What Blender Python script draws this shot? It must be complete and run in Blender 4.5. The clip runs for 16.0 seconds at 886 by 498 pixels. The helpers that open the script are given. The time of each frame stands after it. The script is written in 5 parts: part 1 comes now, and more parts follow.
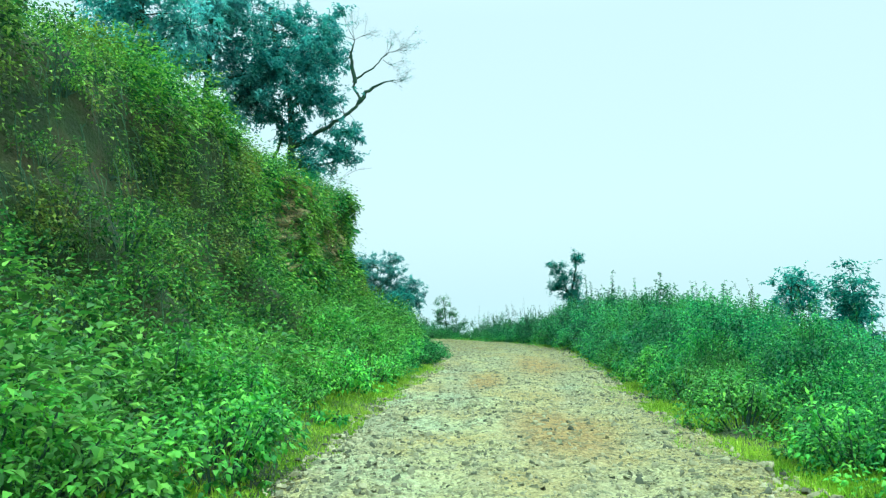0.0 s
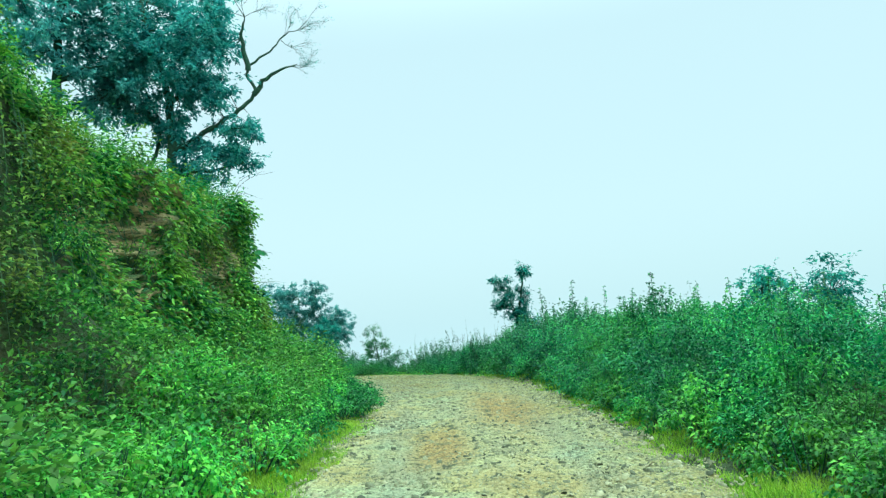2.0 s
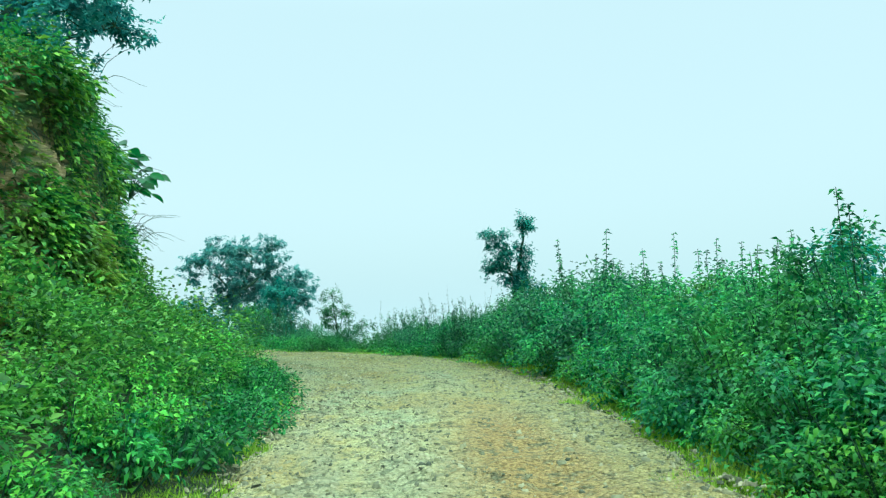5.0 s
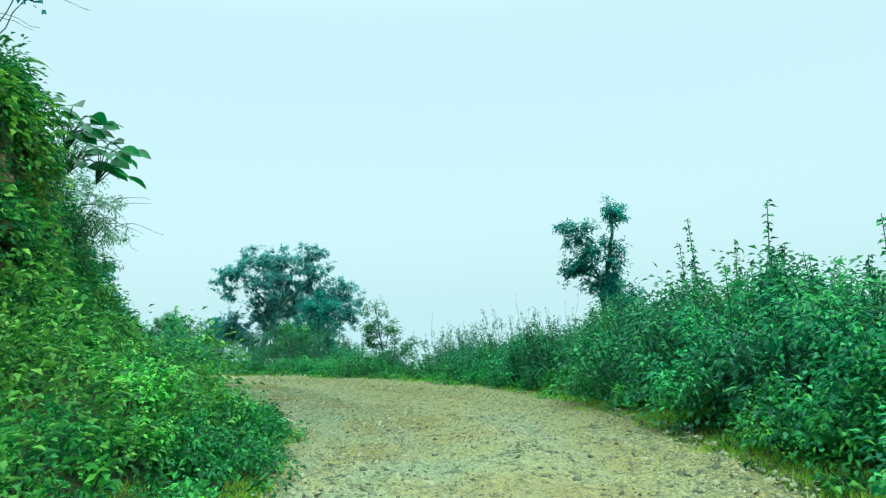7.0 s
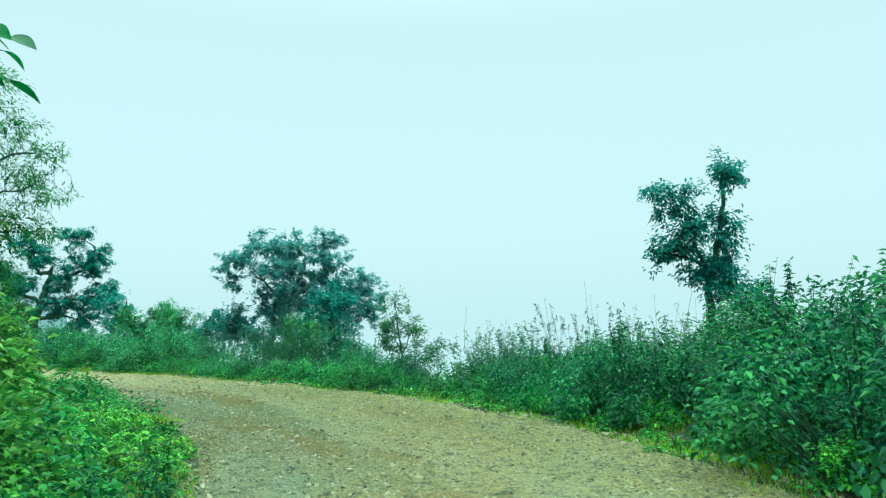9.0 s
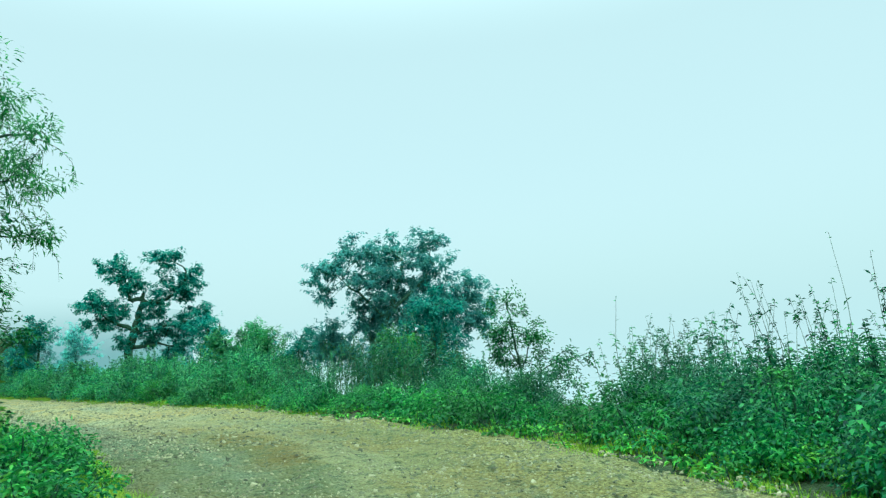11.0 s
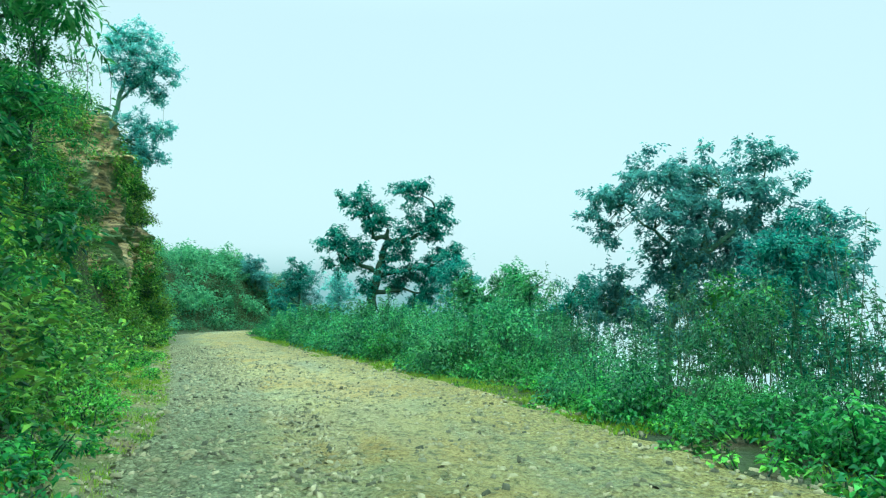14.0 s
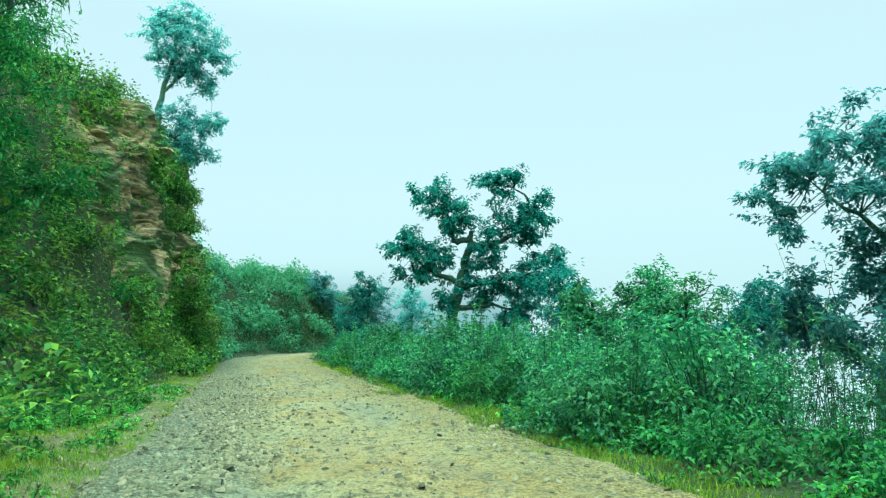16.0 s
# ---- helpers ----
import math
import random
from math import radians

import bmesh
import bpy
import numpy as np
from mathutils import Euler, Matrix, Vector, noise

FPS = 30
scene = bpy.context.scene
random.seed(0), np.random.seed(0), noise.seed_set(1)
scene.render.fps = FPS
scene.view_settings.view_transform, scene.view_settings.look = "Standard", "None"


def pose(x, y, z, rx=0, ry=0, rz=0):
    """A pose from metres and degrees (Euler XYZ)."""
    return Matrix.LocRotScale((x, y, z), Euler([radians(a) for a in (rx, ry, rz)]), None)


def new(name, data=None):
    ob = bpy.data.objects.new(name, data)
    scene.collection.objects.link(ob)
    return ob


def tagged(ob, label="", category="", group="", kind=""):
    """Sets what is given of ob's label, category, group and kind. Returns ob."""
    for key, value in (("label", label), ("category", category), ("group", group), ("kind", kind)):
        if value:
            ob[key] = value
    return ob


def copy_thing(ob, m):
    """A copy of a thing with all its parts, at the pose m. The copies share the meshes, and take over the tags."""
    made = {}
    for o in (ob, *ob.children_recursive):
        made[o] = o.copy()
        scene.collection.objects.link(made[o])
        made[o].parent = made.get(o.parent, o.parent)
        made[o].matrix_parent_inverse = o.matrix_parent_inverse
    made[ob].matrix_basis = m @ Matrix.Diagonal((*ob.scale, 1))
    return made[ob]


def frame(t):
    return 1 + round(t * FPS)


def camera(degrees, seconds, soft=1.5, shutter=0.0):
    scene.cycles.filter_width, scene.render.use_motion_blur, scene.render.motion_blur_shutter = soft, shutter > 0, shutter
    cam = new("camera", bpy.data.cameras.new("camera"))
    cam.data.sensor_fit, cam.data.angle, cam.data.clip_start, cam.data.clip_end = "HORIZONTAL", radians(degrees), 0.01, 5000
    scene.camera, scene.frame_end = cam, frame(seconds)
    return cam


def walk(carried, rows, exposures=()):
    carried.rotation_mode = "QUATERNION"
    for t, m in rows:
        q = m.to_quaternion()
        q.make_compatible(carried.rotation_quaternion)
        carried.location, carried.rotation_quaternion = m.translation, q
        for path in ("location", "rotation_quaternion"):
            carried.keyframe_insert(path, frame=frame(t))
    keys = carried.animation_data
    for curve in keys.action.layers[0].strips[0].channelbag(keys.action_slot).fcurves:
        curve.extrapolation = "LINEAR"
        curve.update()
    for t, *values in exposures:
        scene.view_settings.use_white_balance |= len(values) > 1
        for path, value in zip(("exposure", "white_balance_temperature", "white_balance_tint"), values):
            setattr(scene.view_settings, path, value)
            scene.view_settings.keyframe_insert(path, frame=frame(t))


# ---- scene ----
cam = camera(65.7, 16.0, soft=1.3)
METRES, EYE, TILT, LEAN, TURN = 42.0, 1.35, 5.5, 0.0, 0.0
ROWS = [
    (0.0, 0.0, 0.0, 0.0, 0.0, 0.0, 0.0),
    (0.5, -0.0009, 0.028, -0.0035, -1.42, 0.08, -0.04),
    (1.0, -0.0004, 0.0579, -0.0056, -3.33, 0.57, 0.48),
    (1.5, 0.0002, 0.0866, -0.0085, -5.15, 1.51, 1.55),
    (2.0, 0.0025, 0.1153, -0.0102, -5.92, 2.2, 3.47),
    (2.5, 0.0053, 0.1443, -0.0129, -6.63, 1.96, 4.09),
    (3.0, 0.0089, 0.1726, -0.0148, -7.59, 1.09, 3.0),
    (3.5, 0.0121, 0.2029, -0.0184, -8.41, 0.23, 1.95),
    (4.0, 0.0168, 0.2329, -0.0206, -8.86, -0.5, 1.14),
    (6.5, 0.0292, 0.3801, -0.0354, -4.01, 0.44, 2.23),
    (7.0, 0.0308, 0.4102, -0.0371, -3.04, 0.95, 2.32),
    (7.5, 0.0317, 0.4407, -0.0398, -2.24, 1.33, 1.92),
    (8.0, 0.0327, 0.4712, -0.0431, -1.51, 1.32, 1.04),
    (10.5, 0.0311, 0.6256, -0.0599, 4.38, 0.99, 3.16),
    (11.0, 0.0265, 0.6531, -0.0628, 8.86, 2.51, 4.77),
    (11.5, 0.0199, 0.681, -0.0651, 12.84, 3.11, 8.23),
    (12.0, 0.0093, 0.7093, -0.0697, 15.77, 2.55, 2.59),
    (12.5, -0.0025, 0.7382, -0.0726, 19.64, 1.26, 0.48),
    (13.0, -0.017, 0.7676, -0.0754, 24.15, 0.62, 1.58),
    (13.5, -0.0352, 0.7996, -0.0788, 27.55, 0.64, 2.75),
    (14.0, -0.0563, 0.8321, -0.0821, 29.98, 0.75, 3.12),
    (14.5, -0.0787, 0.8634, -0.0854, 31.79, 1.09, 2.99),
    (15.0, -0.101, 0.8914, -0.0884, 33.31, 1.62, 3.1),
    (15.5, -0.1229, 0.918, -0.0904, 34.68, 2.12, 3.03),
    (16.0, -0.1458, 0.9419, -0.0921, 35.95, 2.83, 3.51),
]
walk(cam, [(t, pose(0, 0, EYE, TILT, LEAN, TURN) @ pose(METRES * x, METRES * y, METRES * z, 90 + pitch, roll, yaw)) for t, x, y, z, yaw, pitch, roll in ROWS], exposures=[(0.0, 0.12, 5800, -3), (0.8, 0.14, 5800, -3), (1.3, 0.07, 5800, -3), (2.2, 0.03, 5800, -4), (4.0, 0.03, 5800, -4), (8.0, 0.0, 5800, -6), (10.3, 0.03, 5800, -8), (11.6, -0.10, 5800, -8), (12.3, -0.08, 5800, -8), (12.9, 0.02, 5800, -7), (13.5, 0.05, 5800, -6), (16.0, 0.03, 5800, -5)])

# ---------- light ----------
world = bpy.data.worlds.new("foggy_sky")
scene.world = world
world.use_nodes = True
wn, wl = world.node_tree.nodes, world.node_tree.links
wn.clear()
sky = wn.new("ShaderNodeTexSky")
sky.sky_type, sky.sun_disc = "NISHITA", False
sky.sun_elevation, sky.sun_rotation = radians(56), radians(155)
sky.air_density, sky.dust_density = 1.0, 4.0
sky_bg, fog_bg, add, out = (wn.new(k) for k in ("ShaderNodeBackground", "ShaderNodeBackground", "ShaderNodeAddShader", "ShaderNodeOutputWorld"))
sky_bg.inputs["Strength"].default_value = 0.035
FOG = (0.665, 0.80, 0.80, 1)
fog_bg.inputs["Color"].default_value = FOG
fog_bg.inputs["Strength"].default_value = 1.0
wl.new(sky.outputs[0], sky_bg.inputs["Color"])
wl.new(sky_bg.outputs[0], add.inputs[0])
direction, upward, brighter = (wn.new(k) for k in ("ShaderNodeTexCoord", "ShaderNodeSeparateXYZ", "ShaderNodeMapRange"))
wl.new(direction.outputs["Generated"], upward.inputs[0])
wl.new(upward.outputs["Z"], brighter.inputs[0])
brighter.interpolation_type = "SMOOTHSTEP"
for q, value in ((1, 0.40), (2, 1.0), (3, 1.0), (4, 5.2)):
    brighter.inputs[q].default_value = value
wl.new(brighter.outputs[0], fog_bg.inputs["Strength"])
wl.new(fog_bg.outputs[0], add.inputs[1])
wl.new(add.outputs[0], out.inputs["Surface"])

sun = new("sun", bpy.data.lights.new("sun", "SUN"))
sun.data.energy, sun.data.angle, sun.data.color = 1.5, radians(50), (1.0, 0.98, 0.88)
sun.rotation_euler = (radians(34), 0, radians(25))


# ---------- materials ----------
def material(name):
    m = bpy.data.materials.new(name)
    m.use_nodes = True
    return m, m.node_tree.nodes, m.node_tree.links, m.node_tree.nodes["Principled BSDF"]


def ramp(nodes, links, source, stops):
    r = nodes.new("ShaderNodeValToRGB")
    links.new(source, r.inputs[0])
    e = r.color_ramp.elements
    while len(e) < len(stops):
        e.new(0.5)
    for i, (p, c) in enumerate(stops):
        e[i].position, e[i].color = p, (*c, 1)
    return r.outputs[0]


def noise_at(nodes, links, scale, detail=4, coords=None, rough=0.55):
    n = nodes.new("ShaderNodeTexNoise")
    n.inputs["Scale"].default_value, n.inputs["Detail"].default_value, n.inputs["Roughness"].default_value = scale, detail, rough
    if coords is None:
        coords = nodes.new("ShaderNodeNewGeometry").outputs["Position"]
    links.new(coords, n.inputs["Vector"])
    return n.outputs["Fac"]


def mixed(nodes, links, fac, a, b, blend="MIX"):
    x = nodes.new("ShaderNodeMix")
    x.data_type, x.blend_type = "RGBA", blend
    for v, k in ((fac, 0), (a, 6), (b, 7)):
        if isinstance(v, (int, float)):
            x.inputs[k].default_value = v
        elif isinstance(v, tuple):
            x.inputs[k].default_value = (*v, 1)
        else:
            links.new(v, x.inputs[k])
    return x.outputs[2]


def leaf_material(name, dark, mid, light, rough=0.5, through_leaf=0.35, patch=(0.2, 0.30, 0.03), patch_amount=0.35, sheen=0.02, low=0.55):
    m, n, l, b = material(name)
    geo = n.new("ShaderNodeNewGeometry")
    dark, mid, light, patch = ((r * 0.8, g, min(0.6, b_ * 1.1)) for r, g, b_ in (dark, mid, light, patch))
    col = ramp(n, l, geo.outputs["Random Per Island"], [(0.0, dark), (0.55, mid), (1.0, light)])
    big = ramp(n, l, noise_at(n, l, 0.7, 3), [(0.48, (0, 0, 0)), (0.72, (patch_amount,) * 3)])
    col = mixed(n, l, big, col, patch)
    tone = ramp(n, l, noise_at(n, l, 2.4, 3), [(0.36, (low, low + 0.05, low + 0.1)), (0.48, (1.05, 1.05, 1.0)), (0.66, (1.4, 1.3, 1.05))])
    col = mixed(n, l, 0.8, col, tone, "MULTIPLY")
    who = n.new("ShaderNodeObjectInfo")
    bright = n.new("ShaderNodeMapRange")
    l.new(who.outputs["Random"], bright.inputs[0])
    bright.inputs[3].default_value, bright.inputs[4].default_value = 0.6, 1.25
    hsv = n.new("ShaderNodeHueSaturation")
    l.new(col, hsv.inputs["Color"])
    l.new(bright.outputs[0], hsv.inputs["Value"])
    l.new(hsv.outputs[0], b.inputs["Base Color"])
    b.inputs["Roughness"].default_value = rough
    b.inputs["Specular IOR Level"].default_value = 0.22
    b.inputs["Sheen Weight"].default_value, b.inputs["Sheen Roughness"].default_value = sheen, 0.6
    tr = n.new("ShaderNodeBsdfTranslucent")
    l.new(hsv.outputs[0], tr.inputs["Color"])
    mx = n.new("ShaderNodeMixShader")
    mx.inputs[0].default_value = through_leaf
    l.new(b.outputs[0], mx.inputs[1])
    l.new(tr.outputs[0], mx.inputs[2])
    l.new(mx.outputs[0], n["Material Output"].inputs["Surface"])
    return m


LEAF_HERB = leaf_material("herb_leaf", (0.025, 0.15, 0.028), (0.10, 0.39, 0.042), (0.28, 0.60, 0.065))
LEAF_DARK = leaf_material("dark_herb_leaf", (0.015, 0.115, 0.042), (0.045, 0.245, 0.05), (0.11, 0.39, 0.065), patch_amount=0.15)
LEAF_SHRUB = leaf_material("shrub_leaf", (0.014, 0.11, 0.055), (0.045, 0.26, 0.085), (0.115, 0.42, 0.09), patch=(0.17, 0.36, 0.03), patch_amount=0.4)
LEAF_LIGHT = leaf_material("light_shrub_leaf", (0.018, 0.13, 0.042), (0.06, 0.30, 0.06), (0.16, 0.47, 0.066), patch_amount=0.4)
LEAF_YELLOW = leaf_material("yellow_green_leaf", (0.09, 0.26, 0.02), (0.20, 0.40, 0.03), (0.34, 0.52, 0.04), patch_amount=0.1)
# pale blue cast of these two stands in for haze over the trees
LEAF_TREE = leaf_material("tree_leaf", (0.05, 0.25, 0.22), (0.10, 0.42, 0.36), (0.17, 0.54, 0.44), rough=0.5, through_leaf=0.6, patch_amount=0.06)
LEAF_HAZY_TREE = leaf_material("hazy_tree_leaf", (0.125, 0.375, 0.33), (0.185, 0.505, 0.44), (0.26, 0.595, 0.51), rough=0.55, through_leaf=0.75, patch_amount=0.05)
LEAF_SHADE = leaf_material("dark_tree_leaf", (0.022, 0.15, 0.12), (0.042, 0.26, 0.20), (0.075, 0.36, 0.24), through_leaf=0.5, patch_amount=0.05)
LEAF_WILLOW = leaf_material("hanging_leaf", (0.03, 0.20, 0.06), (0.09, 0.38, 0.10), (0.19, 0.55, 0.14), through_leaf=0.65, patch_amount=0.1)
LEAF_HILL = leaf_material("slope_leaf", (0.006, 0.055, 0.02), (0.065, 0.245, 0.038), (0.32, 0.54, 0.06), patch=(0.34, 0.35, 0.036), patch_amount=0.55, low=0.38)
LEAF_CREEPER = leaf_material("creeper_leaf", (0.006, 0.038, 0.016), (0.078, 0.19, 0.034), (0.34, 0.46, 0.07), patch=(0.36, 0.27, 0.06), patch_amount=0.65, low=0.38)
LEAF_BANK = leaf_material("bank_leaf", (0.017, 0.105, 0.024), (0.09, 0.285, 0.04), (0.27, 0.51, 0.07), patch=(0.22, 0.30, 0.04), patch_amount=0.5, low=0.45)
# haze over the far slope is put into this paler leaf colour
LEAF_FAR = leaf_material("haze_tinted_slope_leaf", (0.055, 0.21, 0.10), (0.11, 0.33, 0.15), (0.185, 0.42, 0.175), through_leaf=0.5, patch_amount=0.2)
LEAF_DEEP = leaf_material("deep_green_leaf", (0.012, 0.085, 0.05), (0.036, 0.18, 0.08), (0.10, 0.32, 0.09), patch=(0.14, 0.30, 0.04), patch_amount=0.3)
# shrub leaf turned bluer and paler, distant haze put into its colour
LEAF_HAZY_SHRUB = leaf_material("hazy_shrub_leaf", (0.026, 0.15, 0.08), (0.07, 0.30, 0.115), (0.16, 0.46, 0.125), patch=(0.16, 0.36, 0.06), patch_amount=0.3)
LEAF_FERN = leaf_material("fern_frond", (0.03, 0.15, 0.02), (0.10, 0.29, 0.025), (0.27, 0.43, 0.03), patch=(0.3, 0.44, 0.02), patch_amount=0.4, low=0.5)
LEAF_BIG = leaf_material("broad_leaf", (0.008, 0.1, 0.03), (0.016, 0.18, 0.04), (0.047, 0.32, 0.04), rough=0.35, patch_amount=0.1)
GRASS = leaf_material("verge_grass", (0.13, 0.27, 0.015), (0.27, 0.41, 0.025), (0.43, 0.51, 0.05), patch=(0.45, 0.45, 0.06), patch_amount=0.6)
DRY = leaf_material("dry_stalk", (0.03, 0.08, 0.04), (0.06, 0.13, 0.06), (0.13, 0.18, 0.09), through_leaf=0.1, patch_amount=0.0)


def bark_material(name="bark", pale=1.0):
    m, n, l, b = material(name)
    co = n.new("ShaderNodeTexCoord").outputs["Object"]
    f = noise_at(n, l, 9, 6, co, 0.7)
    l.new(ramp(n, l, f, [(p, tuple(pale * c for c in q)) for p, q in ((0.3, (0.02, 0.05, 0.04)), (0.55, (0.04, 0.095, 0.06)), (0.75, (0.075, 0.16, 0.07)))]), b.inputs["Base Color"])
    b.inputs["Roughness"].default_value, b.inputs["Specular IOR Level"].default_value = 0.9, 0.15
    bu = n.new("ShaderNodeBump")
    bu.inputs["Strength"].default_value, bu.inputs["Distance"].default_value = 0.7, 0.03
    l.new(f, bu.inputs["Height"])
    l.new(bu.outputs[0], b.inputs["Normal"])
    return m


def soil_material():
    m, n, l, b = material("planted_soil")
    f = noise_at(n, l, 1.3, 8)
    g = noise_at(n, l, 14, 5)
    col = ramp(n, l, f, [(0.32, (0.015, 0.04, 0.012)), (0.5, (0.035, 0.075, 0.015)), (0.62, (0.055, 0.07, 0.022)), (0.76, (0.10, 0.085, 0.035))])
    col = mixed(n, l, 0.5, col, ramp(n, l, g, [(0.3, (0.25, 0.25, 0.25)), (0.7, (1, 1, 1))]), "MULTIPLY")
    l.new(col, b.inputs["Base Color"])
    b.inputs["Roughness"].default_value = 0.95
    bu = n.new("ShaderNodeBump")
    bu.inputs["Strength"].default_value, bu.inputs["Distance"].default_value = 0.9, 0.12
    l.new(g, bu.inputs["Height"])
    l.new(bu.outputs[0], b.inputs["Normal"])
    return m


def rock_material():
    m, n, l, b = material("layered_rock")
    geo = n.new("ShaderNodeNewGeometry")
    mp = n.new("ShaderNodeMapping")
    mp.inputs["Scale"].default_value = (0.8, 0.8, 6.0)
    mp.inputs["Rotation"].default_value = (radians(14), radians(-9), 0)
    l.new(geo.outputs["Position"], mp.inputs[0])
    f = noise_at(n, l, 1.4, 9, mp.outputs[0], 0.65)
    g = noise_at(n, l, 0.9, 4)
    col = ramp(n, l, f, [(0.36, (0.04, 0.06, 0.035)), (0.46, (0.21, 0.18, 0.08)), (0.56, (0.46, 0.36, 0.15)), (0.72, (0.58, 0.51, 0.27))])
    col = mixed(n, l, ramp(n, l, g, [(0.47, (0, 0, 0)), (0.57, (0.85, 0.85, 0.85))]), col, (0.035, 0.13, 0.03))
    l.new(col, b.inputs["Base Color"])
    b.inputs["Roughness"].default_value = 0.85
    bu = n.new("ShaderNodeBump")
    bu.inputs["Strength"].default_value, bu.inputs["Distance"].default_value = 1.0, 0.25
    l.new(f, bu.inputs["Height"])
    l.new(bu.outputs[0], b.inputs["Normal"])
    return m


# worn brown hollows in the track: metres across and along it, and their half sizes
HOLLOWS = ((0.5, 8.2, 0.8, 2.2), (0.75, 19.0, 0.9, 4.5), (-0.5, 14.0, 0.5, 2.0))


def road_material():
    m, n, l, b = material("stony_track")
    uv = n.new("ShaderNodeUVMap")
    uv.uv_map = "along"
    streak = n.new("ShaderNodeMapping")
    streak.inputs["Scale"].default_value = (1.0, 0.16, 1.0)
    l.new(uv.outputs[0], streak.inputs[0])
    f = noise_at(n, l, 0.5, 5)
    lanes = noise_at(n, l, 1.3, 5, streak.outputs[0])
    fine = noise_at(n, l, 26, 6, rough=0.75)
    mid = noise_at(n, l, 5, 7, rough=0.75)
    warp = n.new("ShaderNodeVectorMath")
    warp.operation = "MULTIPLY_ADD"
    wob = n.new("ShaderNodeTexNoise")
    wob.inputs["Scale"].default_value = 9
    place = n.new("ShaderNodeNewGeometry").outputs["Position"]
    l.new(place, wob.inputs["Vector"])
    l.new(wob.outputs["Color"], warp.inputs[0])
    warp.inputs[1].default_value = (0.09, 0.09, 0.09)
    l.new(place, warp.inputs[2])
    v, big = n.new("ShaderNodeTexVoronoi"), n.new("ShaderNodeTexVoronoi")
    for vor, k in ((v, 44), (big, 20)):
        vor.inputs["Scale"].default_value = k
        l.new(warp.outputs[0], vor.inputs["Vector"])
    sep, sep2 = n.new("ShaderNodeSeparateColor"), n.new("ShaderNodeSeparateColor")
    l.new(v.outputs["Color"], sep.inputs[0])
    l.new(big.outputs["Color"], sep2.inputs[0])
    tones = [(0.0, (0.09, 0.13, 0.09)), (0.3, (0.18, 0.24, 0.15)), (0.7, (0.29, 0.36, 0.22)), (1.0, (0.40, 0.47, 0.30))]
    stone = mixed(n, l, ramp(n, l, noise_at(n, l, 2.2, 3), [(0.45, (0, 0, 0)), (0.55, (1, 1, 1))]), ramp(n, l, sep.outputs[0], tones), ramp(n, l, sep2.outputs[0], tones))
    gap = mixed(n, l, 1.0, ramp(n, l, v.outputs["Distance"], [(0.4, (1, 1, 1)), (0.7, (0.3, 0.32, 0.25))]), ramp(n, l, big.outputs["Distance"], [(0.45, (1, 1, 1)), (0.75, (0.3, 0.32, 0.25))]), "MULTIPLY")
    stone = mixed(n, l, 0.4, stone, gap, "MULTIPLY")
    way = n.new("ShaderNodeSeparateXYZ")
    l.new(uv.outputs[0], way.inputs[0])
    on = n.new("ShaderNodeMapRange")
    l.new(way.outputs["Y"], on.inputs[0])
    on.inputs[1].default_value, on.inputs[2].default_value = 20, 33
    pale = ramp(n, l, f, [(0.36, (0.43, 0.51, 0.30)), (0.46, (0.48, 0.51, 0.26)), (0.56, (0.475, 0.43, 0.18)), (0.68, (0.39, 0.31, 0.105))])
    brown = ramp(n, l, f, [(0.36, (0.40, 0.43, 0.24)), (0.47, (0.46, 0.44, 0.20)), (0.57, (0.46, 0.38, 0.145)), (0.69, (0.37, 0.28, 0.09))])
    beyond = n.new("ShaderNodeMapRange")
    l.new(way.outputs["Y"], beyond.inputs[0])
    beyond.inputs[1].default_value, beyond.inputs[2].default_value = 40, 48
    # earth on the bend: browner, and painted darker for the lower exposure
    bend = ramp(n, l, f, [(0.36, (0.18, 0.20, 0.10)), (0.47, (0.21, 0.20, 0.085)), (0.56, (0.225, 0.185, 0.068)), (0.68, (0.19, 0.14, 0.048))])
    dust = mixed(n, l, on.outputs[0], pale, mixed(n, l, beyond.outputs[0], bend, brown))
    dust = mixed(n, l, ramp(n, l, lanes, [(0.48, (0, 0, 0)), (0.6, (0.5, 0.5, 0.5))]), dust, (0.28, 0.33, 0.24))
    # brown earth worn through along the crown, and litter along the outer edge
    def near_lane(centre, reach, amount, wander):
        shift, off_, dist, band = n.new("ShaderNodeMapRange"), n.new("ShaderNodeMath"), n.new("ShaderNodeMath"), n.new("ShaderNodeMapRange")
        l.new(wander, shift.inputs[0])
        shift.inputs[3].default_value, shift.inputs[4].default_value = -1.5 - centre, 1.5 - centre
        off_.operation, dist.operation = "ADD", "ABSOLUTE"
        l.new(way.outputs["X"], off_.inputs[0])
        l.new(shift.outputs[0], off_.inputs[1])
        l.new(off_.outputs[0], dist.inputs[0])
        l.new(dist.outputs[0], band.inputs[0])
        band.interpolation_type = "SMOOTHSTEP"
        band.inputs[1].default_value, band.inputs[2].default_value, band.inputs[3].default_value, band.inputs[4].default_value = reach, 0.1, 0.0, amount
        return band.outputs[0]
    dust = mixed(n, l, near_lane(0.3, 1.1, 0.45, lanes), dust, ramp(n, l, mid, [(0.35, (0.36, 0.28, 0.10)), (0.6, (0.48, 0.43, 0.20))]))
    for across, on_, rx, ry in HOLLOWS:
        put, span, wave, hole = n.new("ShaderNodeMapping"), n.new("ShaderNodeVectorMath"), n.new("ShaderNodeMath"), n.new("ShaderNodeMapRange")
